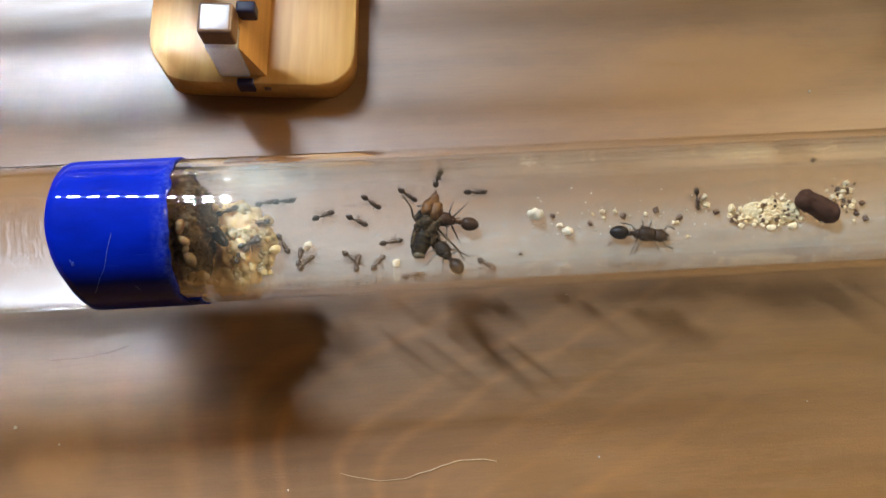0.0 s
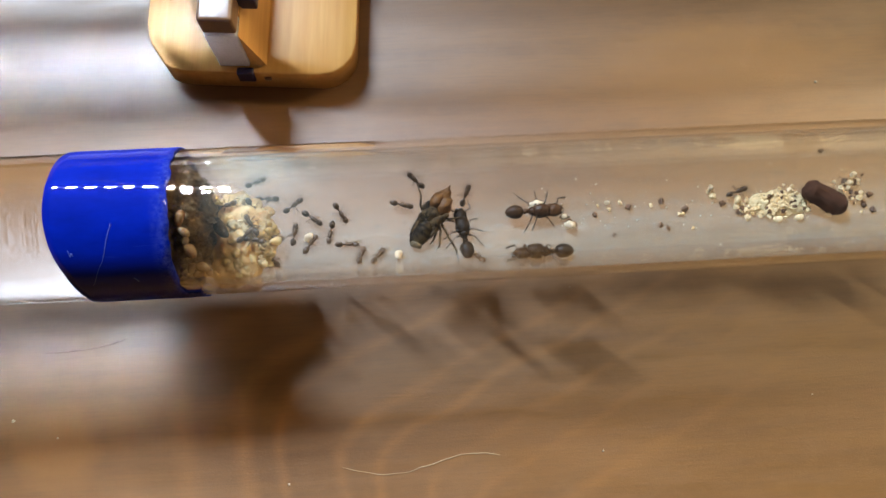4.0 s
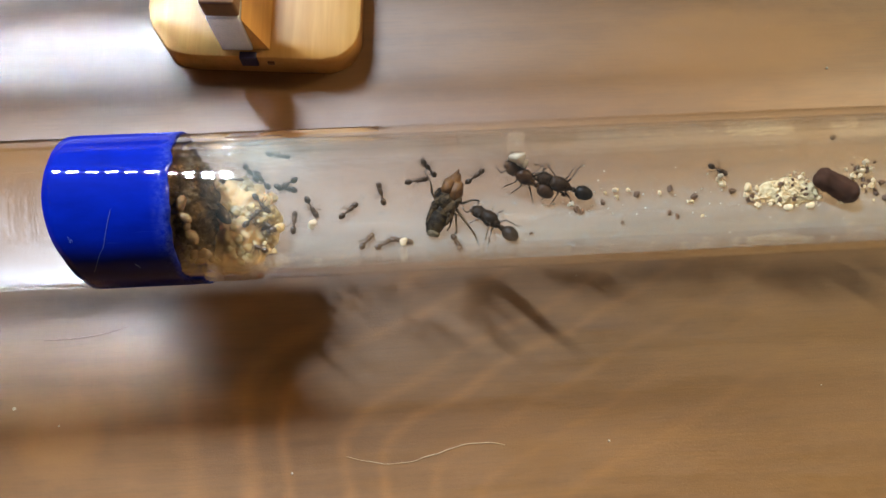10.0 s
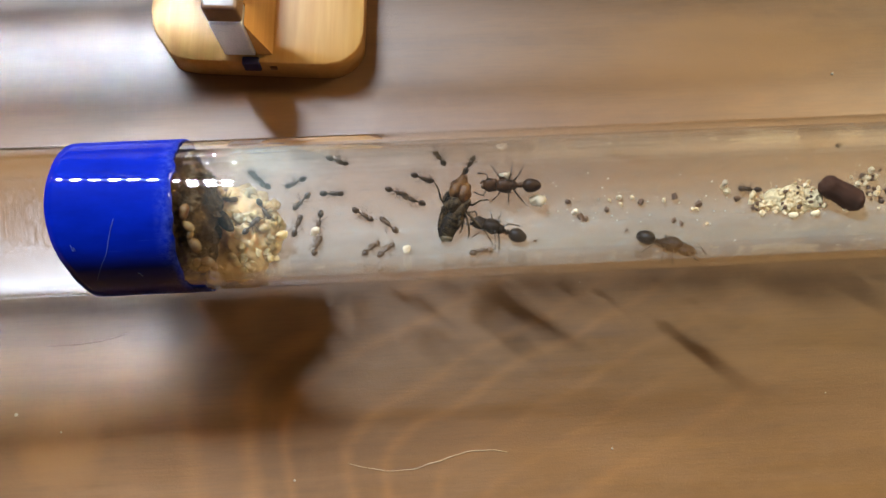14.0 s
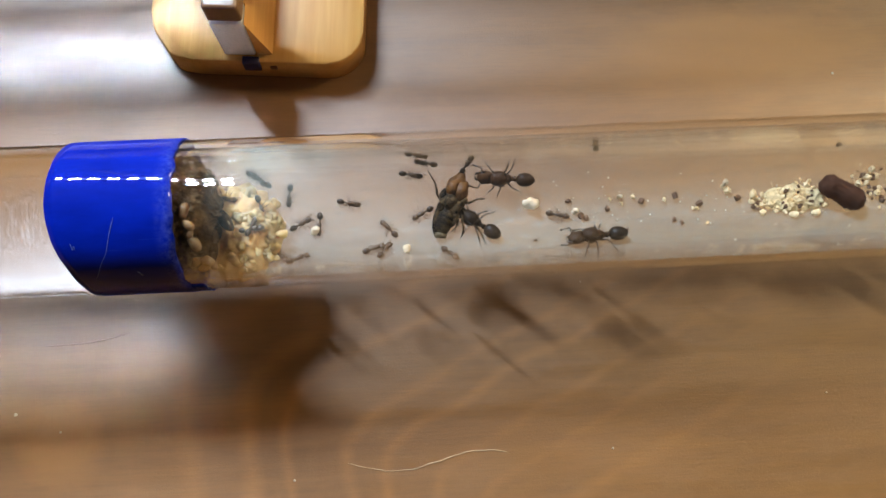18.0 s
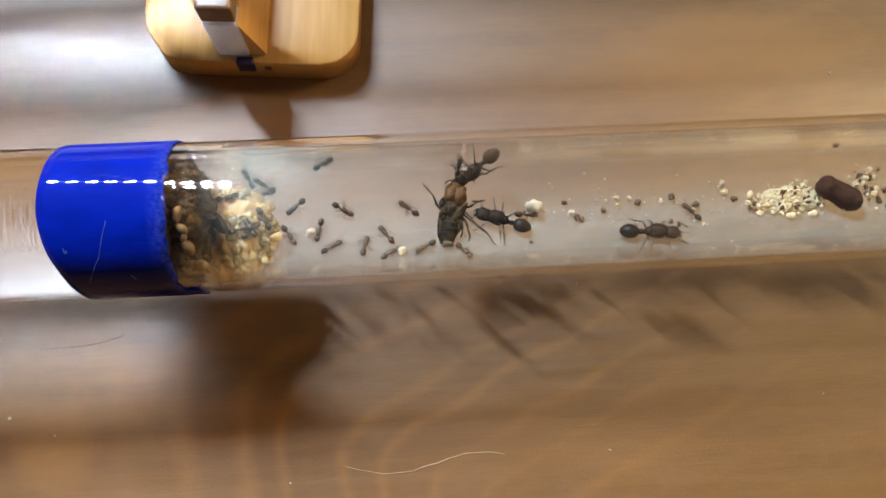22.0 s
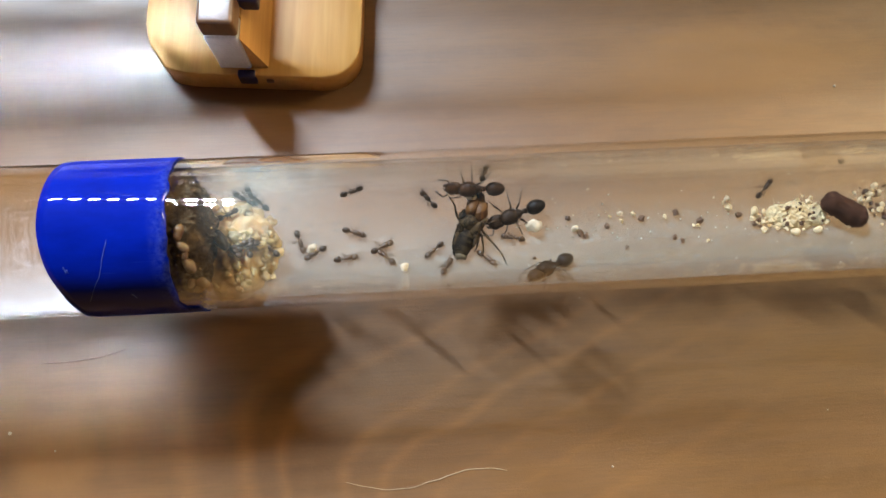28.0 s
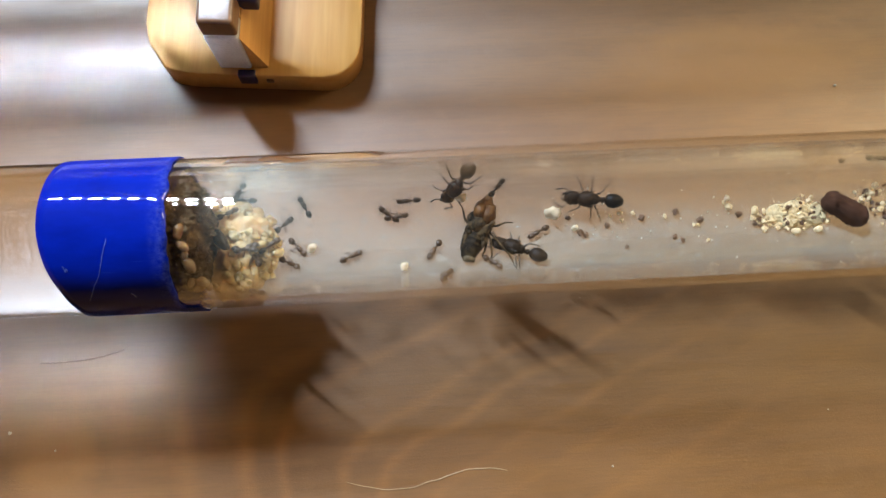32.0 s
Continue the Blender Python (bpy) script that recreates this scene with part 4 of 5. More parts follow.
for i, (x, a, k) in enumerate(((18.09, 13.5, 0), (19.52, -2.6, 1), (20.04, -4.7, 0), (22.67, 3.6, 0), (26.85, 10.6, 1), (30.88, 14.7, 1), (30.54, -10.5, 0), (31.35, -14.1, 0), (33.70, 4.9, 1), (33.43, 0.4, 3), (36.78, 22.0, 4), (37.19, 17.3, 6), (38.47, 9.4, 1), (13.74, -27.0, 2), (24.67, -19.4, 2), (32.95, 0.6, 5), (23.09, 13.2, 5), (24.43, 8.7, 3), (25.84, 14.9, 7), (49.69, 62.2, 0), (53.68, 26.3, 0), (56.89, 11.3, 1), (56.01, -0.1, 0), (56.96, -4.8, 1), (40.69, 7.9, 3), (41.42, 11.6, 7), (29.61, 10.6, 7), (34.34, -15.5, 5))):
    tagged(new("crumb", (darks + grains)[k]), "dark crumb on the tube floor" if k < 3 else "pale seed crumb on the tube floor", "crumb", "loose crumbs").matrix_basis = crawl(x, a, 40 * i, 0.25) @ Matrix.Scale(1.45 if k < 3 else 1.2, 4)
dust = tagged(new("scattered_dust"), "fine pale dust specks scattered along the tube floor", "dust")
speck = [grain_mesh("speck", M_DUST, r, 20 + i) for i, r in enumerate((0.05, 0.08, 0.12))]
for i in range(90):
    share("speck", rng.choice(speck), dust, crawl(rng.uniform(12, 56), rng.gauss(2, 17), 0, 0.1))
stick = bmesh.new()
rod(stick, [(-1.7, 0, 0), (-0.5, 0.15, 0.02), (0.6, 0.18, 0), (1.7, 0.3, 0)], [0.05, 0.09, 0.09, 0.05], 5)
tagged(part("bristle", stick, M_DARK_CRUMB), "thin dark bristle lying on the tube wall", "bristle").matrix_basis = crawl(-17.4, -40, 4, 0.1)

# ---- specks and a fibre on the table ----
fibre = bmesh.new()
rod(fibre, [(x - 0.6, -27.8 + 0.95 * math.sin((x - 2.3) * 0.3) + 0.15 * noise.noise(Vector((x * 0.6, 0, 0))), GROUND + 0.07) for x in (k * 0.76 - 9 for k in range(27))], [0.02] + [0.038] * 12 + [0.058] * 13 + [0.03], 5)
tagged(part("fibre", fibre, M_FIBRE), "thin pale curled fibre lying on the table", "fibre")
for x, y, r in ((57.0, 19.8, 0.20), (-15.6, -28.9, 0.19), (-43.0, -21.9, 0.15), (-48.3, -19.6, 0.24), (20.3, -6.9, 0.07), (22.4, -27.3, 0.15), (49.4, -22.1, 0.11)):
    bm = bmesh.new()
    bmesh.ops.create_icosphere(bm, subdivisions=1, radius=r)
    for v in bm.verts:
        v.co += 0.3 * r * noise.noise_vector(v.co * 3 + Vector((x, y, 0)))
        v.co.z = max(v.co.z * 0.7, -0.5 * r)
    tagged(part("speck", bm, M_DUST), "tiny pale speck lying on the table", "speck", "specks on the table").location = (1.038 * x * S, (1.038 * y + 0.8) * S, (GROUND + 0.5 * r) * S)


# ---- what moves ----
def gait(thing, rows, stride, step):
    """Legs and feelers swing with the way that the ant covers."""
    limbs = [o for o in thing.children if o.name.startswith(("leg", "antenna"))]
    ways = [0.0]
    for r0, r1 in zip(rows, rows[1:]):
        ways.append(ways[-1] + math.hypot(r1[1] - r0[1], radians(r1[2] - r0[2]) * INNER) + abs(radians(r1[3] - r0[3])) * stride * 0.4)
    times = [r[0] for r in rows]
    n = int(DURATION / step)
    seed = len(rows) + abs(rows[0][1])
    for i, limb in enumerate(limbs):
        side = 1 if limb.location.y > 0 else -1
        feeler = limb.name.startswith("antenna")
        hip = limb.location.copy()
        keyed = []
        for k in range(n + 1):
            t = k * step
            phase = float(np.interp(t, times, ways)) / stride * 2 * math.pi + math.pi * (i % 2) + seed
            if feeler:
                swing, lift = 16 * math.sin(1.7 * t + i + seed) + 6 * math.sin(phase), 5 * math.sin(2.3 * t + 2 * i)
            else:
                swing, lift = 15 * math.sin(phase) * side, 7 * max(0.0, math.cos(phase)) * side
            keyed.append((t, Matrix.Translation(hip) @ pose(0, 0, 0, lift, 0, swing)))
        walk(limb, keyed)


def motions():
    tracks = []

    def track(thing, rows, stride=0.0, step=0.5, lift=0.0):
        walk(thing, [(t, crawl(x, a, hd, lift + pile_lift(x, a))) for t, x, a, hd in rows])
        if stride:
            tracks.append((thing, rows, stride, step))

    track(queen_a, [(0, 4.91, -30, 119), (0.5, 5.65, -36, 113), (1, 5.33, -35, 126), (1.5, 5.97, -38, 120), (2, 6.16, -32, 98), (2.5, 5.46, -31, 83), (3, 5.52, -37, 92), (3.5, 5.96, -23, 87), (5.5, 8.01, -6, 144), (6, 7.73, -2, 143), (6.5, 8.22, -3, 145), (7, 8.17, -4, 149), (7.5, 8.54, -0, 145), (8, 8.38, -2, 142), (8.5, 7.97, -1, 144), (9, 7.99, -4, 147), (9.5, 8.76, -8, 140), (10, 9.72, -18, 136), (10.5, 11.00, -23, 148), (11, 11.30, -28, 145), (11.5, 11.28, -24, 145), (12, 11.17, -23, 147), (12.5, 11.47, -22, 145), (13, 11.39, -17, 138), (13.5, 11.06, -18, 143), (14, 9.84, -16, 155), (14.5, 9.83, -17, 155), (16.5, 7.27, -19, 165), (17, 7.25, -18, 162), (17.5, 7.23, -15, 142), (18, 7.15, -7, 144), (18.5, 7.99, -8, 144), (19, 8.12, -5, 150), (19.5, 9.35, -5, 153), (20, 10.07, -4, 145), (20.5, 11.63, -8, 142), (21, 11.58, -9, 141), (21.5, 11.71, -11, 164), (22, 10.91, -4, 159), (22.5, 10.80, -4, 154), (23, 11.96, -5, 152), (23.5, 13.05, -8, 163), (24, 13.42, -7, 155), (24.5, 13.37, -7, 158), (25, 13.78, -11, 168), (25.5, 13.78, -10, 166), (27.5, 17.04, -34, 231), (28, 15.39, -47, 215), (28.5, 14.96, -42, 192), (29, 13.99, -45, 193), (29.5, 14.44, -47, 205), (30, 13.86, -36, 182), (30.5, 13.37, -27, 157), (31, 12.84, -17, 154), (31.5, 12.97, -21, 154), (32, 12.25, -21, 156)], 3.2, 0.25)
    track(queen_b, [(0, 5.84, 13, 167), (0.5, 4.85, 1, 174), (1, 4.81, 2, 165), (1.5, 5.08, 6, 166), (2, 8.25, 9, 123), (2.5, 8.84, 2, 134), (3, 12.11, -3, 111), (3.5, 13.29, 3, 32), (5.5, 22.19, 25, -23), (6, 22.98, 29, -24), (6.25, 22.66, 22, -79), (6.5, 22.34, 16, -133), (7, 22.07, 19, -201), (7.5, 22.67, 31, -229), (8, 15.62, 34, -206), (8.5, 12.59, 30, -185), (9, 13.10, 36, -209), (9.5, 16.63, 42, -271), (10, 14.12, 29, -217), (10.5, 10.80, 29, -188), (11, 12.52, 30, -158), (11.5, 15.91, 23, -117), (12, 17.42, 15, -105), (12.5, 16.79, 5, -150), (13, 15.80, 13, -192), (13.5, 13.68, 40, -213), (14, 11.63, 34, -183), (14.5, 12.20, 31, -193), (16.5, 11.19, 41, -192), (17, 11.01, 38, -183), (17.5, 10.76, 43, -186), (18, 10.87, 41, -186), (18.5, 12.34, 55, -229), (19, 10.85, 63, -223), (19.5, 9.81, 65, -213), (20, 9.18, 63, -191), (20.5, 8.96, 60, -169), (21, 8.07, 59, -163), (21.5, 8.44, 64, -141), (22, 7.92, 61, -132), (22.5, 10.32, 20, -186), (23, 9.83, 37, -159), (23.5, 9.66, 44, -145), (24, 9.87, 36, -147), (24.5, 10.42, 40, -158), (25, 10.60, 49, -166), (25.5, 9.83, 45, -142), (27.5, 8.15, 51, -156), (28, 7.47, 52, -183), (28.5, 8.97, 45, -189), (29, 8.33, 44, -183), (29.5, 7.91, 50, -177), (30, 6.93, 62, -139), (30.5, 5.92, 71, -113), (31, 6.08, 56, -118), (31.5, 5.69, 69, -107), (32, 5.41, 62, -118)], 3.2, 0.25)
    track(queen_c, [(0, 27.93, -13, -8), (0.5, 27.13, -15, -40), (1, 34.67, -20, -7), (1.5, 29.32, -25, 32), (1.67, 28.18, -28, 89), (1.83, 27.04, -31, 145), (2, 25.91, -34, 201), (2.5, 21.62, -37, 194), (3, 18.18, -44, 203), (3.5, 16.86, -46, 193), (5.5, 13.66, -31, 163), (6, 14.07, -22, 164), (6.5, 13.99, -23, 162), (7, 15.69, -28, 167), (7.25, 16.90, -31, 110), (7.5, 18.11, -33, 53), (8, 17.88, -25, 22), (8.5, 19.70, -23, 1), (9, 20.85, 8, 80), (9.5, 20.31, 16, 111), (10, 18.32, 21, 158), (10.5, 17.91, 24, 170), (11, 17.71, 17, 186), (11.5, 19.68, 14, 185), (12, 23.05, 8, 196), (12.5, 24.11, -3, 268), (12.75, 25.41, -10, 309), (13, 26.70, -17, 350), (13.5, 28.51, -43, 330), (14, 28.05, -47, 320), (14.5, 28.73, -45, 366), (15.5, 27.63, -44, 304), (16.5, 26.52, -44, 241), (17, 24.49, -37, 208), (17.5, 22.43, -35, 194), (18, 21.17, -30, 184), (18.5, 21.38, -24, 154), (19, 22.44, -23, 82), (19.5, 22.15, -21, 34), (20, 25.63, 4, 13), (20.5, 28.74, -28, -34), (21, 24.60, -44, -92), (21.5, 25.18, -47, -72), (22, 27.21, -26, -5), (22.5, 25.58, -10, 51), (22.75, 22.97, 4, 98), (23, 20.35, 18, 146), (23.5, 16.88, 24, 165), (24, 16.02, 30, 167), (24.5, 15.30, 30, 168), (25, 14.45, 32, 165), (25.5, 15.10, 29, 168), (27.5, 12.78, 28, 177), (28, 12.24, 21, 199), (28.5, 15.56, 24, 200), (28.75, 17.49, 26, 153), (29, 19.41, 28, 106), (29.25, 20.66, 14, 54), (29.5, 21.91, -1, 1), (30, 24.64, -5, 4), (30.5, 27.50, -38, -23), (31, 30.55, -21, 31), (31.25, 29.10, -0, 77), (31.5, 27.65, 21, 123), (32, 21.25, 32, 173)], 3.2, 0.25)
    track(dead_insect, [(0, 2.63, 8, 70), (1, 2.47, 14, 71), (2, 2.76, 11, 62), (3, 2.65, 7, 54), (6, 3.77, 10, 61), (7, 4.06, 13, 64), (8, 3.92, 12, 64), (9, 3.77, 10, 65), (10, 3.78, 7, 63), (11, 4.21, 17, 63), (12, 4.34, 13, 57), (13, 4.50, 12, 69), (14, 4.52, 11, 70), (17, 4.40, 11, 68), (18, 4.04, 14, 66), (19, 4.31, 17, 68), (20, 4.63, 13, 73), (21, 4.86, 10, 69), (22, 4.69, 7, 77), (23, 5.07, 8, 78), (24, 5.41, 11, 73), (25, 5.66, 9, 73), (28, 6.49, 9, 67), (29, 6.90, 10, 62), (30, 7.28, 7, 67), (31, 7.25, 5, 72), (32, 7.42, 5, 67)])
    track(carried_one, [(0, 15.94, 16, 0), (2, 15.91, 15, 0), (3, 15.76, 16, 0), (5.5, 15.62, 14, 0), (6, 18.25, 22, 0), (6.5, 19.28, 6, 0), (7, 19.07, 33, 0), (7.5, 20.61, 70, 0), (8, 12.89, 52, 0), (8.5, 8.88, 43, 0), (9, 10.59, 63, 0), (9.5, 18.16, 72, 0), (10, 12.35, 57, 0), (10.5, 7.06, 42, 0), (11, 8.95, 28, 0), (11.5, 13.63, 5, 0), (12, 16.35, -11, 0), (12.5, 14.09, -5, 0), (13, 13.71, 11, 0), (13.5, 14.56, 15, 0), (14, 14.44, 16, 0), (17, 14.00, 14, 0), (18, 13.59, 12, 0), (19, 14.00, 12, 0), (20, 14.07, 11, 0), (21, 14.39, 12, 0), (22, 14.40, 11, 0), (23, 14.13, 10, 0), (24, 14.60, 11, 0), (25, 14.15, 10, 0), (28, 13.99, 7, 0), (29, 16.06, 19, 0), (30, 16.21, 18, 0), (31, 16.21, 20, 0), (32, 16.24, 19, 0)], lift=0.7)
    track(carried_two, [(0, 19.68, -5, 0), (2, 19.45, -8, 0), (3, 19.49, -8, 0), (6, 19.09, -8, 0), (6.5, 19.73, -1, 0), (7, 20.20, 31, 0), (7.5, 21.35, 62, 0), (8, 13.57, 48, 0), (9, 11.06, 60, 0), (10, 13.04, 50, 0), (11, 9.93, 30, 0), (12, 15.72, -22, 0), (13, 12.90, 12, 0), (14, 10.51, 45, 0), (17, 9.68, 48, 0), (18, 9.96, 45, 0), (19, 10.28, 85, 0), (20, 8.08, 71, 0), (20.5, 7.58, 76, 0), (21, 6.30, 68, 0), (21.5, 7.06, 65, 0), (22, 6.72, 56, 0), (22.5, 8.80, 35, 0), (23, 8.04, 38, 0), (24, 8.89, 35, 0), (25, 7.83, 44, 0), (28, 6.85, 41, 0), (29, 7.73, 39, 0), (30, 7.18, 41, 0), (31, 6.18, 34, 0), (32, 5.57, 41, 0)], lift=0.8)
    track(workers[0], [(0, -14.32, 43, 3), (1, -17.64, 55, 31), (2, -17.89, 56, 31), (3, -17.49, 56, 20), (6, -17.41, 54, 57), (7, -18.24, 61, 103), (8, -18.01, 57, 137), (9, -17.92, 56, 120), (10, -18.24, 49, 118), (11, -18.16, 51, 117), (12, -17.62, 48, 118), (13, -17.61, 49, 129), (14, -17.88, 51, 122), (17, -17.84, 51, 128), (18, -17.89, 50, 134), (19, -17.99, 52, 133), (20, -17.94, 49, 140), (21, -17.88, 51, 165), (22, -18.17, 52, 106), (23, -18.48, 55, 72), (24, -18.68, 55, 150), (25, -18.66, 54, 138), (28, -18.06, 50, 107), (29, -18.04, 50, 139), (30, -18.55, 56, 212), (31, -18.27, 56, 212), (32, -19.17, 58, 238)], 1.3, 0.5)
    track(workers[1], [(0, -9.81, 25, 17), (1, -9.75, 26, 32), (2, -9.89, 29, 23), (3, -14.66, 23, 32), (6, -10.12, 40, 38), (7, -10.14, 39, 62), (8, -9.76, 69, 60), (9, -11.95, 85, -6), (10, -14.90, 73, -21), (11, -11.94, 87, -32), (12, -9.56, 97, -47), (13, -9.28, 94, -68), (14, -8.63, 72, -36), (17, -2.50, 83, -5), (18, 0.25, 74, -21), (19, 2.91, 57, -3), (20, 2.82, -41, 26), (21, -7.01, -53, -6), (22, -9.35, -23, 34), (23, -8.63, -24, 15), (24, -8.62, -21, 9), (25, -8.64, -21, 9), (28, -6.95, 9, -18), (29, -5.98, -2, -43), (30, -9.47, 15, 12), (31, -14.36, -22, -9), (32, -14.36, -20, -31)], 1.3, 0.5)
    track(workers[2], [(0, -3.96, 38, -40), (1, -2.07, 36, -19), (2, -3.83, 49, -37), (3, -7.99, 22, -54), (6, -7.65, 18, -63), (7, -7.54, 19, -63), (8, -6.33, 45, -135), (9, -2.67, 40, -194), (10, -3.53, 21, -258), (11, -2.98, -3, -243), (12, -3.07, -2, -248), (13, -3.06, -5, -234), (14, -3.04, -3, -224), (17, -3.34, -8, -234), (18, -3.07, -8, -229), (19, -2.95, -9, -230), (20, -2.99, -8, -239), (21, -2.87, -10, -235), (22, -2.87, -12, -235), (23, -2.80, -15, -226), (24, -3.26, -17, -206), (25, -3.48, -15, -210), (28, -3.15, -19, -227), (29, -2.81, -24, -218), (30, -3.13, -20, -217), (31, -6.62, -49, -166), (32, -17.08, -66, -228)], 1.3, 0.5)
    track(workers[3], [(0, -5.79, 19, -28), (1, -3.89, 17, -13), (2, -2.76, 12, -23), (3, -7.30, 4, -48), (6, -12.97, 48, -3), (7, -13.10, 20, -64), (8, -12.64, 19, -54), (9, -11.61, 12, -63), (10, -11.82, 13, -63), (11, -11.30, 3, -96), (12, -11.24, 5, -92), (13, -11.34, 7, -102), (14, -11.21, 5, -102), (17, -11.05, -1, -81), (18, -11.22, 2, -96), (19, -10.94, 1, -86), (20, -10.78, 1, -96), (21, -10.77, 0, -91), (22, -10.64, -2, -105), (23, -10.56, -3, -115), (24, -10.88, -2, -125), (25, -10.56, -0, -141), (28, -11.20, -10, -150), (28.5, -10.53, -7, -191), (29, -9.86, -4, -233), (30, -6.92, 6, -233), (31, -3.92, 25, -213), (32, -2.62, 24, -218)], 1.3, 0.5)
    track(workers[4], [(0, -1.85, -6, 8), (1, -1.96, -1, 18), (2, -3.52, -6, 2), (3, -7.48, -17, -3), (6, -6.98, -10, 13), (7, -8.12, -9, 56), (8, -8.11, -4, 39), (9, -7.34, 5, 58), (10, -7.58, 6, 38), (11, -7.52, 14, 18), (12, -6.30, 11, -33), (13, -6.28, 11, -38), (14, -6.27, 10, -33), (17, -1.13, 38, -34), (18, -0.48, 48, -14), (19, 2.25, 50, -56), (19.5, -0.96, 40, -97), (20, -4.16, 31, -137), (21, 1.65, -21, -128), (22, 1.62, -27, -147), (23, 2.04, -26, -153), (24, 2.01, -31, -125), (25, 2.56, -37, -123), (28, 2.40, -12, -140), (29, 2.43, -12, -130), (30, 2.42, -10, -131), (31, 2.38, -13, -121), (32, 2.41, -12, -125)], 1.3, 0.5)
    track(workers[5], [(0, -17.03, 25, 7), (1, -17.07, 28, 2), (2, -17.19, 30, -56), (3, -17.44, 33, -57), (6, -17.94, 37, -115), (9, -14.38, 35, -152), (10, -14.22, 37, -152), (11, -14.25, 43, -137), (12, -13.94, 37, -183), (13, -12.69, 31, -198), (14, -13.48, 46, -155), (17, -14.84, 36, -96), (18, -14.48, 32, -100), (19, -14.80, 29, -109), (20, -14.62, 35, -105), (21, -14.88, 39, -133), (22, -13.13, 22, -143), (23, -12.43, 18, -203), (24, -13.83, 40, -172), (25, -14.39, 45, -183), (28, -17.25, 43, -229), (29, -15.82, 3, -301), (30, -16.20, 1, -242), (31, -15.29, 18, -293), (32, -14.96, 18, -323)], 1.3, 0.5)
    track(workers[6], [(0, -6.61, -21, -42), (1, -7.24, -16, -41), (2, -8.84, -26, -100), (3, -9.11, -0, -106), (6, -9.09, -6, -95), (6.5, -9.27, -15, -140), (7, -9.45, -23, -184), (8, -15.75, 8, -132), (9, -6.73, -7, -183), (10, -1.32, -30, -197), (11, 0.04, -34, -162), (12, 0.39, -36, -92), (12.5, -0.49, -15, -132), (13, -1.37, 5, -172), (14, 0.06, 21, -203), (17, -1.01, -2, -183), (18, 0.97, 8, -152), (19, -0.52, 17, -208), (20, 0.54, 15, -173), (21, 0.26, 23, -173), (22, -0.12, 14, -218), (23, -0.99, 20, -203), (24, 2.72, 42, -166), (25, 2.64, 36, -193), (28, 2.00, 38, -230), (29, 2.62, 23, -243), (30, 2.00, 34, -193), (31, 2.21, 14, -213), (32, -0.26, 38, -177)], 1.3, 0.5)
    track(workers[7], [(0, -5.78, -30, 83), (1, -5.69, -31, 83), (2, -5.73, -34, 80), (3, -5.67, -32, 80), (6, -5.46, -30, 67), (7, -5.49, -31, 67), (8, -5.48, -30, 62), (9, -5.42, -28, 57), (10, -5.47, -29, 57), (11, -5.45, -30, 52), (12, -5.40, -29, 52), (13, -5.39, -29, 52), (14, -5.38, -29, 47), (17, -5.01, -29, 35), (18, -5.06, -30, 23), (19, -4.93, -31, 17), (20, -5.17, -28, 46), (21, -5.16, -26, 45), (22, -5.48, -24, 78), (23, -5.72, -25, 86), (24, -6.03, -27, 66), (29, -1.72, 5, 23), (30, 0.62, 17, 17), (31, -0.71, 18, 7), (32, -1.98, 22, 7)], 1.3, 0.5)
    track(workers[8], [(0, -3.38, -31, 58), (1, -3.52, -30, 57), (2, -3.70, -32, 58), (3, -3.63, -32, 58), (6, -3.63, -34, 59), (7, -3.53, -32, 58), (8, -3.52, -31, 57), (9, -3.59, -32, 58), (10, -3.40, -33, 37), (11, -3.50, -31, 52), (12, -3.47, -31, 52), (13, -3.65, -31, 48), (14, -3.63, -32, 48), (17, -3.71, -30, 52), (18, -3.77, -33, 58), (19, -3.32, -34, 54), (20, -3.12, -34, 43), (21, -3.24, -35, 49), (22, -2.59, -34, 37), (23, -3.15, -33, 36), (24, -7.57, -48, -38), (25, -9.13, -51, -6), (28, -7.98, -18, 8), (29, -7.62, -20, 9), (30, -7.62, -19, 9), (31, -7.65, -17, 20), (32, -7.32, -17, 26)], 1.3, 0.5)
    track(workers[9], [(0, 0.66, -56, 18), (1, -7.90, -54, 5), (2, -12.77, -45, 23), (2.5, -13.72, -37, 68), (3, -14.67, -28, 112), (6, -16.15, -44, 135), (7, -15.70, -35, 130), (8, -16.90, -57, 141), (9, -16.76, -60, 132), (12, -17.92, 16, 177), (13, -13.41, -34, 135), (14, -11.53, -23, 75), (17, -9.88, -13, 52), (18, -13.67, -39, 28), (19, -17.53, -29, -22), (20, -17.55, -33, -40), (21, -16.75, -21, 22), (22, -17.02, 36, 8), (23, -16.80, 34, 18), (24, -16.42, 38, 56), (25, -15.68, -19, 135), (28, -15.86, -15, 136), (30, -16.88, -32, 151), (32, -17.47, -39, 130)], 1.3, 0.5)
    track(workers[10], [(0, 0.48, 44, -41), (1, 0.34, 46, -31), (3, -1.31, 17, -23), (6, 1.17, 45, -3), (7, 0.81, 45, -41), (8, 1.81, 44, -41), (9, 1.23, 53, -48), (10, 0.52, 34, 8), (11, 0.71, 34, -3), (12, -0.33, 17, -33), (13, 0.14, 43, -3), (14, 0.82, 45, -25), (17, -16.70, -12, 20), (19, -18.57, -27, -3), (25, -18.90, -16, 33), (32, -18.59, -29, -4)], 1.3, 0.5)
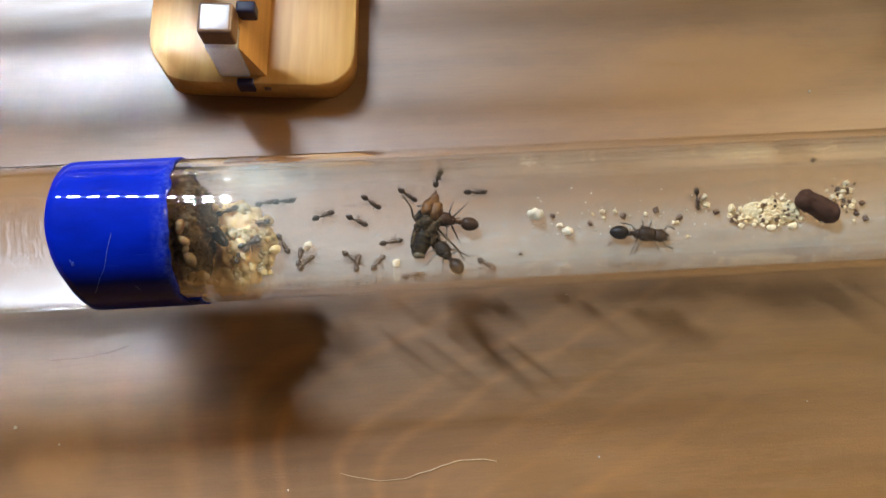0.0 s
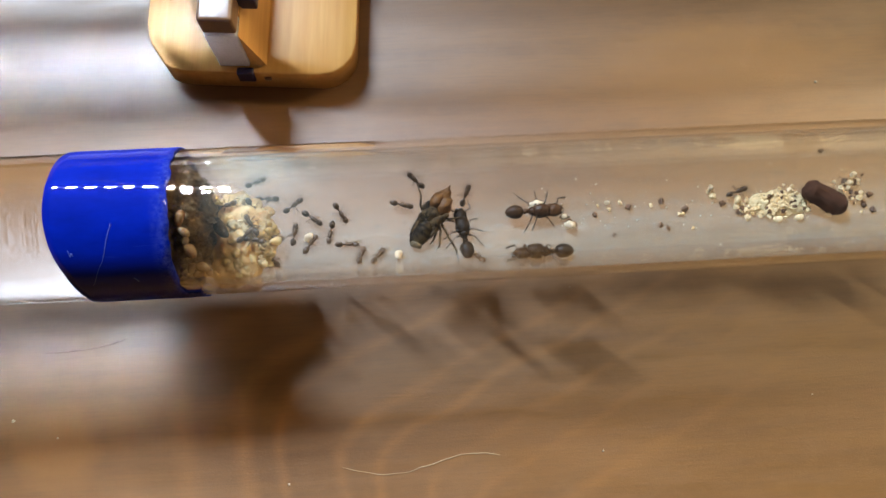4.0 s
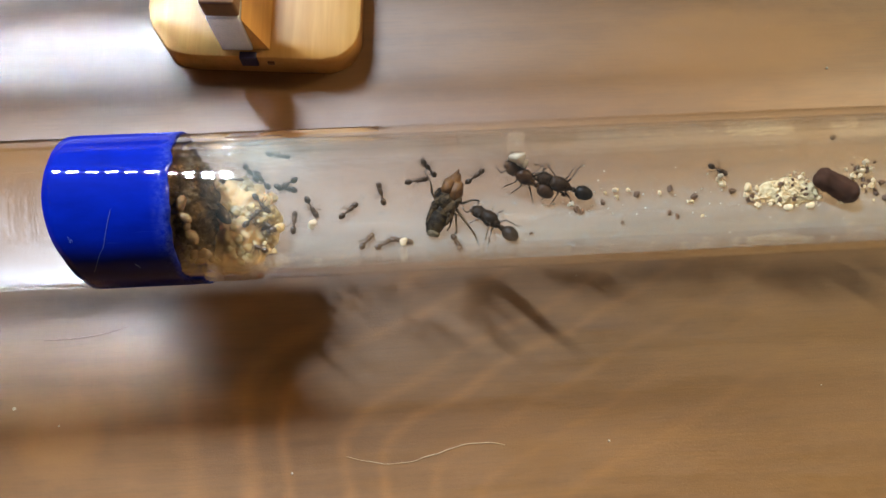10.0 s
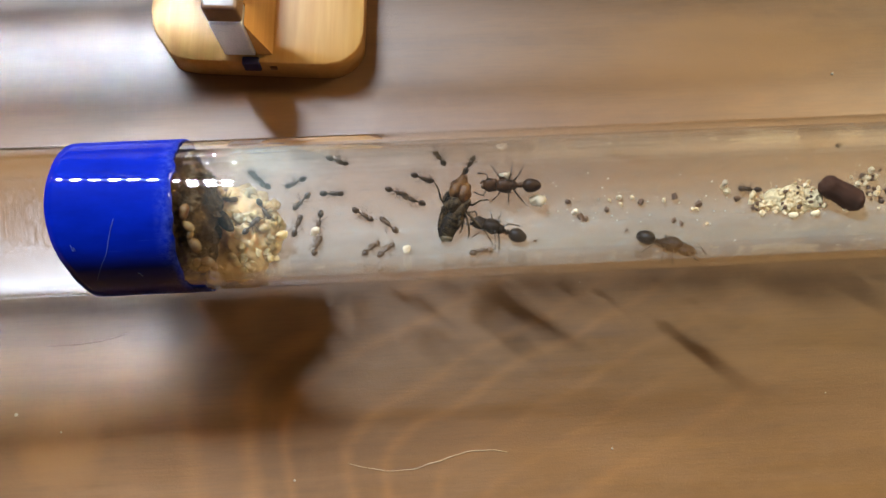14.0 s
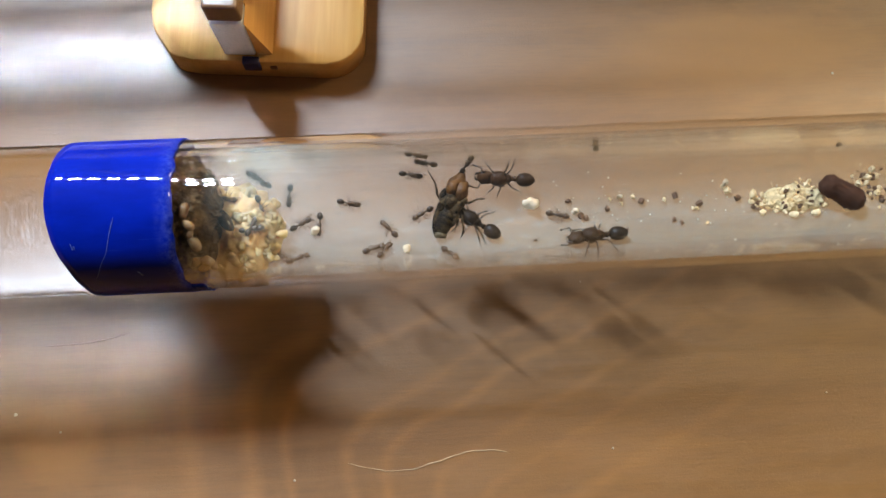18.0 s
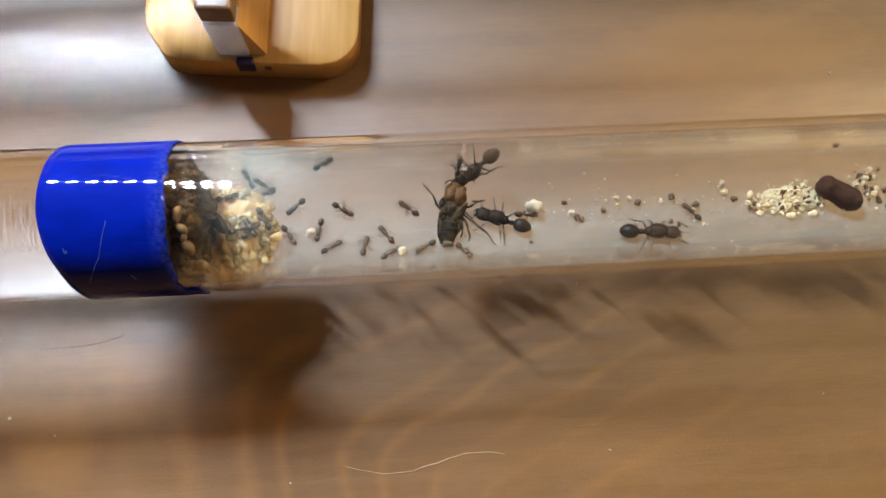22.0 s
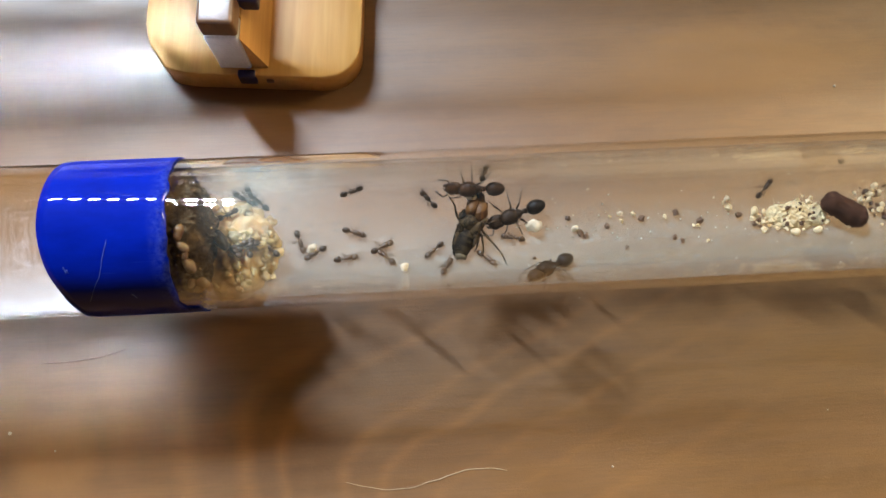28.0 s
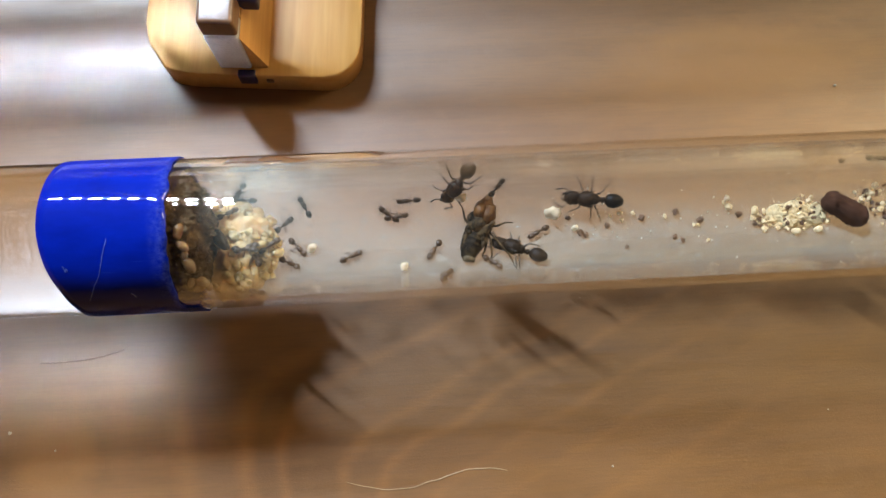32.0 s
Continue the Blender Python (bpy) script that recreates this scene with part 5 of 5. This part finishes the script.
    track(workers[11], [(0, 8.62, 43, -3), (1, 7.04, 37, 39), (2, 7.49, 34, 49), (3, 6.51, 29, 58), (6, 8.48, 29, 79), (7, 7.63, 32, 79), (8, 8.77, 23, 58), (9, 8.80, 22, 27), (11, 5.99, 51, 54), (12, 6.02, 52, 64), (13, 6.35, 55, 66), (14, 6.37, 57, 66), (17, 6.42, 57, 66), (18, 6.03, 56, 61), (19, 5.80, 59, 67), (20, 5.90, 55, 74), (21, 5.89, 54, 74), (22, 5.70, 55, 82), (23, 5.97, 56, 79), (24, 6.74, 57, 83), (25, 7.32, 54, 79), (28, 8.20, 68, 80), (29, 8.92, 61, 69), (30, 9.60, 48, 55), (31, 8.94, 47, 64), (32, 9.68, 47, 54)], 1.3, 0.5)
    track(workers[12], [(0, 4.21, 61, 74), (1, 4.23, 51, 63), (3, 1.90, 57, 104), (4.5, 1.15, 40, 148), (6, 0.39, 22, 192), (7, 0.36, 24, 187), (8, 1.07, 29, 182), (9, 1.13, 31, 188), (10, 2.21, 46, 125), (11, 4.36, 52, 115), (12, 4.39, 56, 106), (17, 0.64, 83, 154), (18, 1.51, 61, 164), (19, -1.56, 66, 149), (20, -5.34, 60, 177), (21, -10.41, 61, 190), (22, -16.40, 44, 142), (25, -18.91, 48, 128), (32, -18.84, 46, 177)], 1.3, 0.5)
    track(workers[13], [(0, 9.36, -40, -49), (1, 8.79, -41, -60), (2, 8.87, -44, -57), (3, 8.98, -39, -59), (6, 4.33, -37, -40), (7, 6.48, -28, -62), (8, 6.09, -23, -60), (9, 5.61, -27, -57), (10, 4.90, -35, -73), (11, 5.36, -34, -60), (12, 2.64, -36, -55), (13, 2.23, -52, -65), (14, 7.19, -40, 12), (17, 11.77, -39, -49), (18, 3.60, -40, -53), (19, 10.03, -25, -88), (20, 7.46, -26, -57), (21, 5.14, -31, -72), (22, 5.77, -34, -55), (23, 6.16, -35, -65), (24, 9.53, -49, -15), (25, 7.68, -36, -61), (28, 8.14, -24, -45), (29, 8.47, -27, -51), (30, 8.77, -26, -51), (31, 8.39, -29, -47), (32, 8.73, -30, -42)], 1.3, 0.5)
    track(workers[14], [(0, -11.91, -26, 53), (1, -12.49, -16, 117), (2, -11.51, -19, 69), (3, -11.31, -12, 67), (6, -13.37, -20, 9), (7, -14.41, -6, -24), (8, -14.69, -19, -41), (9, -16.33, -26, -43), (10, -16.46, -20, -41), (11, -16.81, -12, -39), (12, -16.19, -13, -106), (13, -14.83, 3, -162), (14, -13.05, 26, -138), (15.5, -14.39, -4, -94), (17, -15.72, -34, -49), (18, -15.75, -32, -44), (19, -13.98, -20, -26), (20, -13.59, -6, -34), (21, -13.90, -5, -34), (22, -14.22, -6, -58), (23, -14.78, -7, -57), (24, -15.49, -11, -62), (25, -15.62, 22, -54), (28, -13.11, 3, -72), (29, -13.07, 3, -77), (30, -13.39, 2, -62), (31, -13.44, 0, -53), (32, -13.43, -3, -48)], 1.3, 0.5)
    track(workers[15], [(0, -12.61, -19, 83), (1, -13.49, -3, 80), (2, -13.39, -3, 80), (3, -13.44, -3, 80), (6, -13.38, -3, 80), (7, -13.40, -4, 80), (8, -13.39, -0, 80), (9, -13.43, 0, 75), (10, -13.83, -4, 85), (11, -13.92, 2, 74), (12, -13.86, -1, 75), (13, -13.84, -0, 89), (14, -13.84, 0, 70), (17, -13.47, 0, 60), (18, -13.52, 1, 29), (19, -13.78, 8, 93), (20, -12.17, 21, 57), (21, -11.07, 45, 58), (22, -9.68, 68, 37), (23, -8.79, 58, -10), (24, -7.29, 49, -9), (25, -8.20, 19, -48), (28, -6.95, 51, 21), (29, -6.30, 48, 3), (30, -7.71, 54, 27), (30.5, -9.97, 44, 68), (31, -12.24, 34, 108), (32, -12.23, 35, 113)], 1.3, 0.5)
    track(workers[16], [(0, -14.66, -1, -62), (1, -15.61, 0, -62), (2, -15.75, -13, 8), (3, -15.94, -18, 3), (6, -15.35, 7, -33), (7, -16.72, 21, -44), (8, -17.27, 23, -65), (9, -17.17, 21, -65), (13, -16.81, 21, 8), (14, -17.07, 23, -65), (17, -17.33, 28, -76), (18, -17.36, 27, -76), (19, -16.87, 15, -59), (20, -16.52, 16, -64), (21, -16.49, 14, -59), (22, -16.48, 10, -63), (23, -16.68, 8, -63), (24, -18.63, -57, -53), (25, -19.11, -31, -55), (28, -19.71, -31, -47), (31, -17.43, -22, -45), (31.5, -16.75, -17, -4), (32, -16.08, -13, 37)], 1.3, 0.5)
    track(workers[17], [(0, -16.34, 42, 8), (8, -16.47, 33, -13), (14, -2.20, 31, -23), (17, 12.91, -4, -24), (18, 16.56, -0, -13), (19, 12.30, 1, 2), (20, 13.39, 3, -3), (21, 13.68, -1, 7), (22, 13.39, 3, -3), (23, 14.10, -1, -13), (24, 9.71, -8, 57), (25, 9.66, -3, 115), (28, 11.64, -4, 167), (29, 11.64, -7, 161), (30, 14.93, -3, 203), (31, 14.95, 0, 212), (32, 14.65, 1, 207)], 1.3, 0.5)
    track(workers[18], [(0, -17.81, -22, 22), (9, -17.16, -33, -40), (12, -15.48, 9, 18), (13, -12.44, 22, 8), (14, -9.74, 32, -3), (17, -8.14, 20, -23), (18, -7.86, 21, -13), (19, -7.72, 20, -13), (20, -7.95, 20, -13), (21, -7.92, 22, -23), (22, -7.96, 17, -33), (23, -10.43, 23, -64), (24, -12.76, 17, 2), (25, -13.25, 33, 75), (28, 3.54, -34, 64), (29, 4.05, -39, 83), (30, 3.78, -46, 84), (31, 3.18, -39, 66), (32, 3.46, -48, 63)], 1.3, 0.5)
    track(workers[19], [(0, -20.59, 44, 19), (6, -20.75, 41, 8), (9, -20.34, 47, -3), (12, -21.36, 41, -3), (18, -21.44, 41, -14), (21, -20.47, 43, 8), (24, -20.81, 44, 14), (30, -20.54, 42, 29), (32, -20.61, 43, 24)], 1.3, 0.5)
    track(workers[20], [(0, -17.68, -23, 60), (6, -18.35, -23, 48), (9, -17.87, -18, 57), (12, -18.25, -18, 46), (18, -18.20, -21, 69), (21, -17.69, -25, 49), (24, -17.95, -16, 56), (30, -18.35, -26, 10), (32, -18.39, -27, 23)], 1.3, 0.5)
    track(workers[21], [(0, -19.01, -46, 93), (6, -17.09, 24, 125), (9, -16.99, 35, 123), (12, -17.41, 48, 124), (18, -17.40, 48, 135), (21, -17.27, 6, 117), (24, -18.95, -30, 129), (30, -17.52, -25, 102), (32, -17.22, -38, 109)], 1.3, 0.5)
    track(workers[22], [(0, 36.02, 25, -83), (0.17, 36.34, 2, -24), (0.33, 36.67, -21, 36), (0.5, 36.99, -43, 96), (0.75, 36.50, -5, 55), (1, 36.02, 33, 15), (1.5, 47.78, 58, 44), (1.75, 49.71, 74, 123), (2, 51.64, 89, 201), (2.33, 42.13, 59, 256), (2.67, 32.62, 29, 311), (3, 23.11, -2, 366), (3.5, 32.09, 6, 379), (5.5, 49.68, 56, 338), (5.75, 53.42, 44, 263), (6, 57.17, 31, 187), (6.5, 53.15, 27, 216), (7, 44.01, -26, 151), (7.5, 33.17, 24, 146), (8, 27.76, 53, 132), (8.25, 26.24, 67, 80), (8.5, 24.73, 80, 28), (8.75, 26.45, 88, -18), (9, 28.17, 95, -64), (9.5, 31.80, 34, -1), (10.33, 39.61, 32, -57), (11.17, 47.41, 30, -112), (12, 55.22, 29, -167), (13, 38.03, -3, -98), (13.25, 37.95, -8, -20), (13.5, 37.87, -12, 58), (13.75, 39.00, 3, 117), (14, 40.13, 18, 175), (14.5, 28.22, 26, 140), (18, 20.62, 79, 104), (18.25, 20.53, 82, 54), (18.5, 20.44, 85, 5), (19, 27.71, 89, -30), (19.5, 32.12, 68, -73), (20, 36.53, 47, -116), (20.5, 34.47, 13, -99), (20.75, 34.28, 3, -155), (21, 34.09, -7, -211), (22, 33.23, -3, -229), (23.5, 32.01, 8, -290), (25, 30.80, 20, -350), (28, 41.26, 34, -305), (30, 44.92, 76, -368), (32, 53.44, 66, -368)], 1.3, 0.5)
    for thing, rows, stride, step in tracks:
        gait(thing, rows, stride, step)


motions()
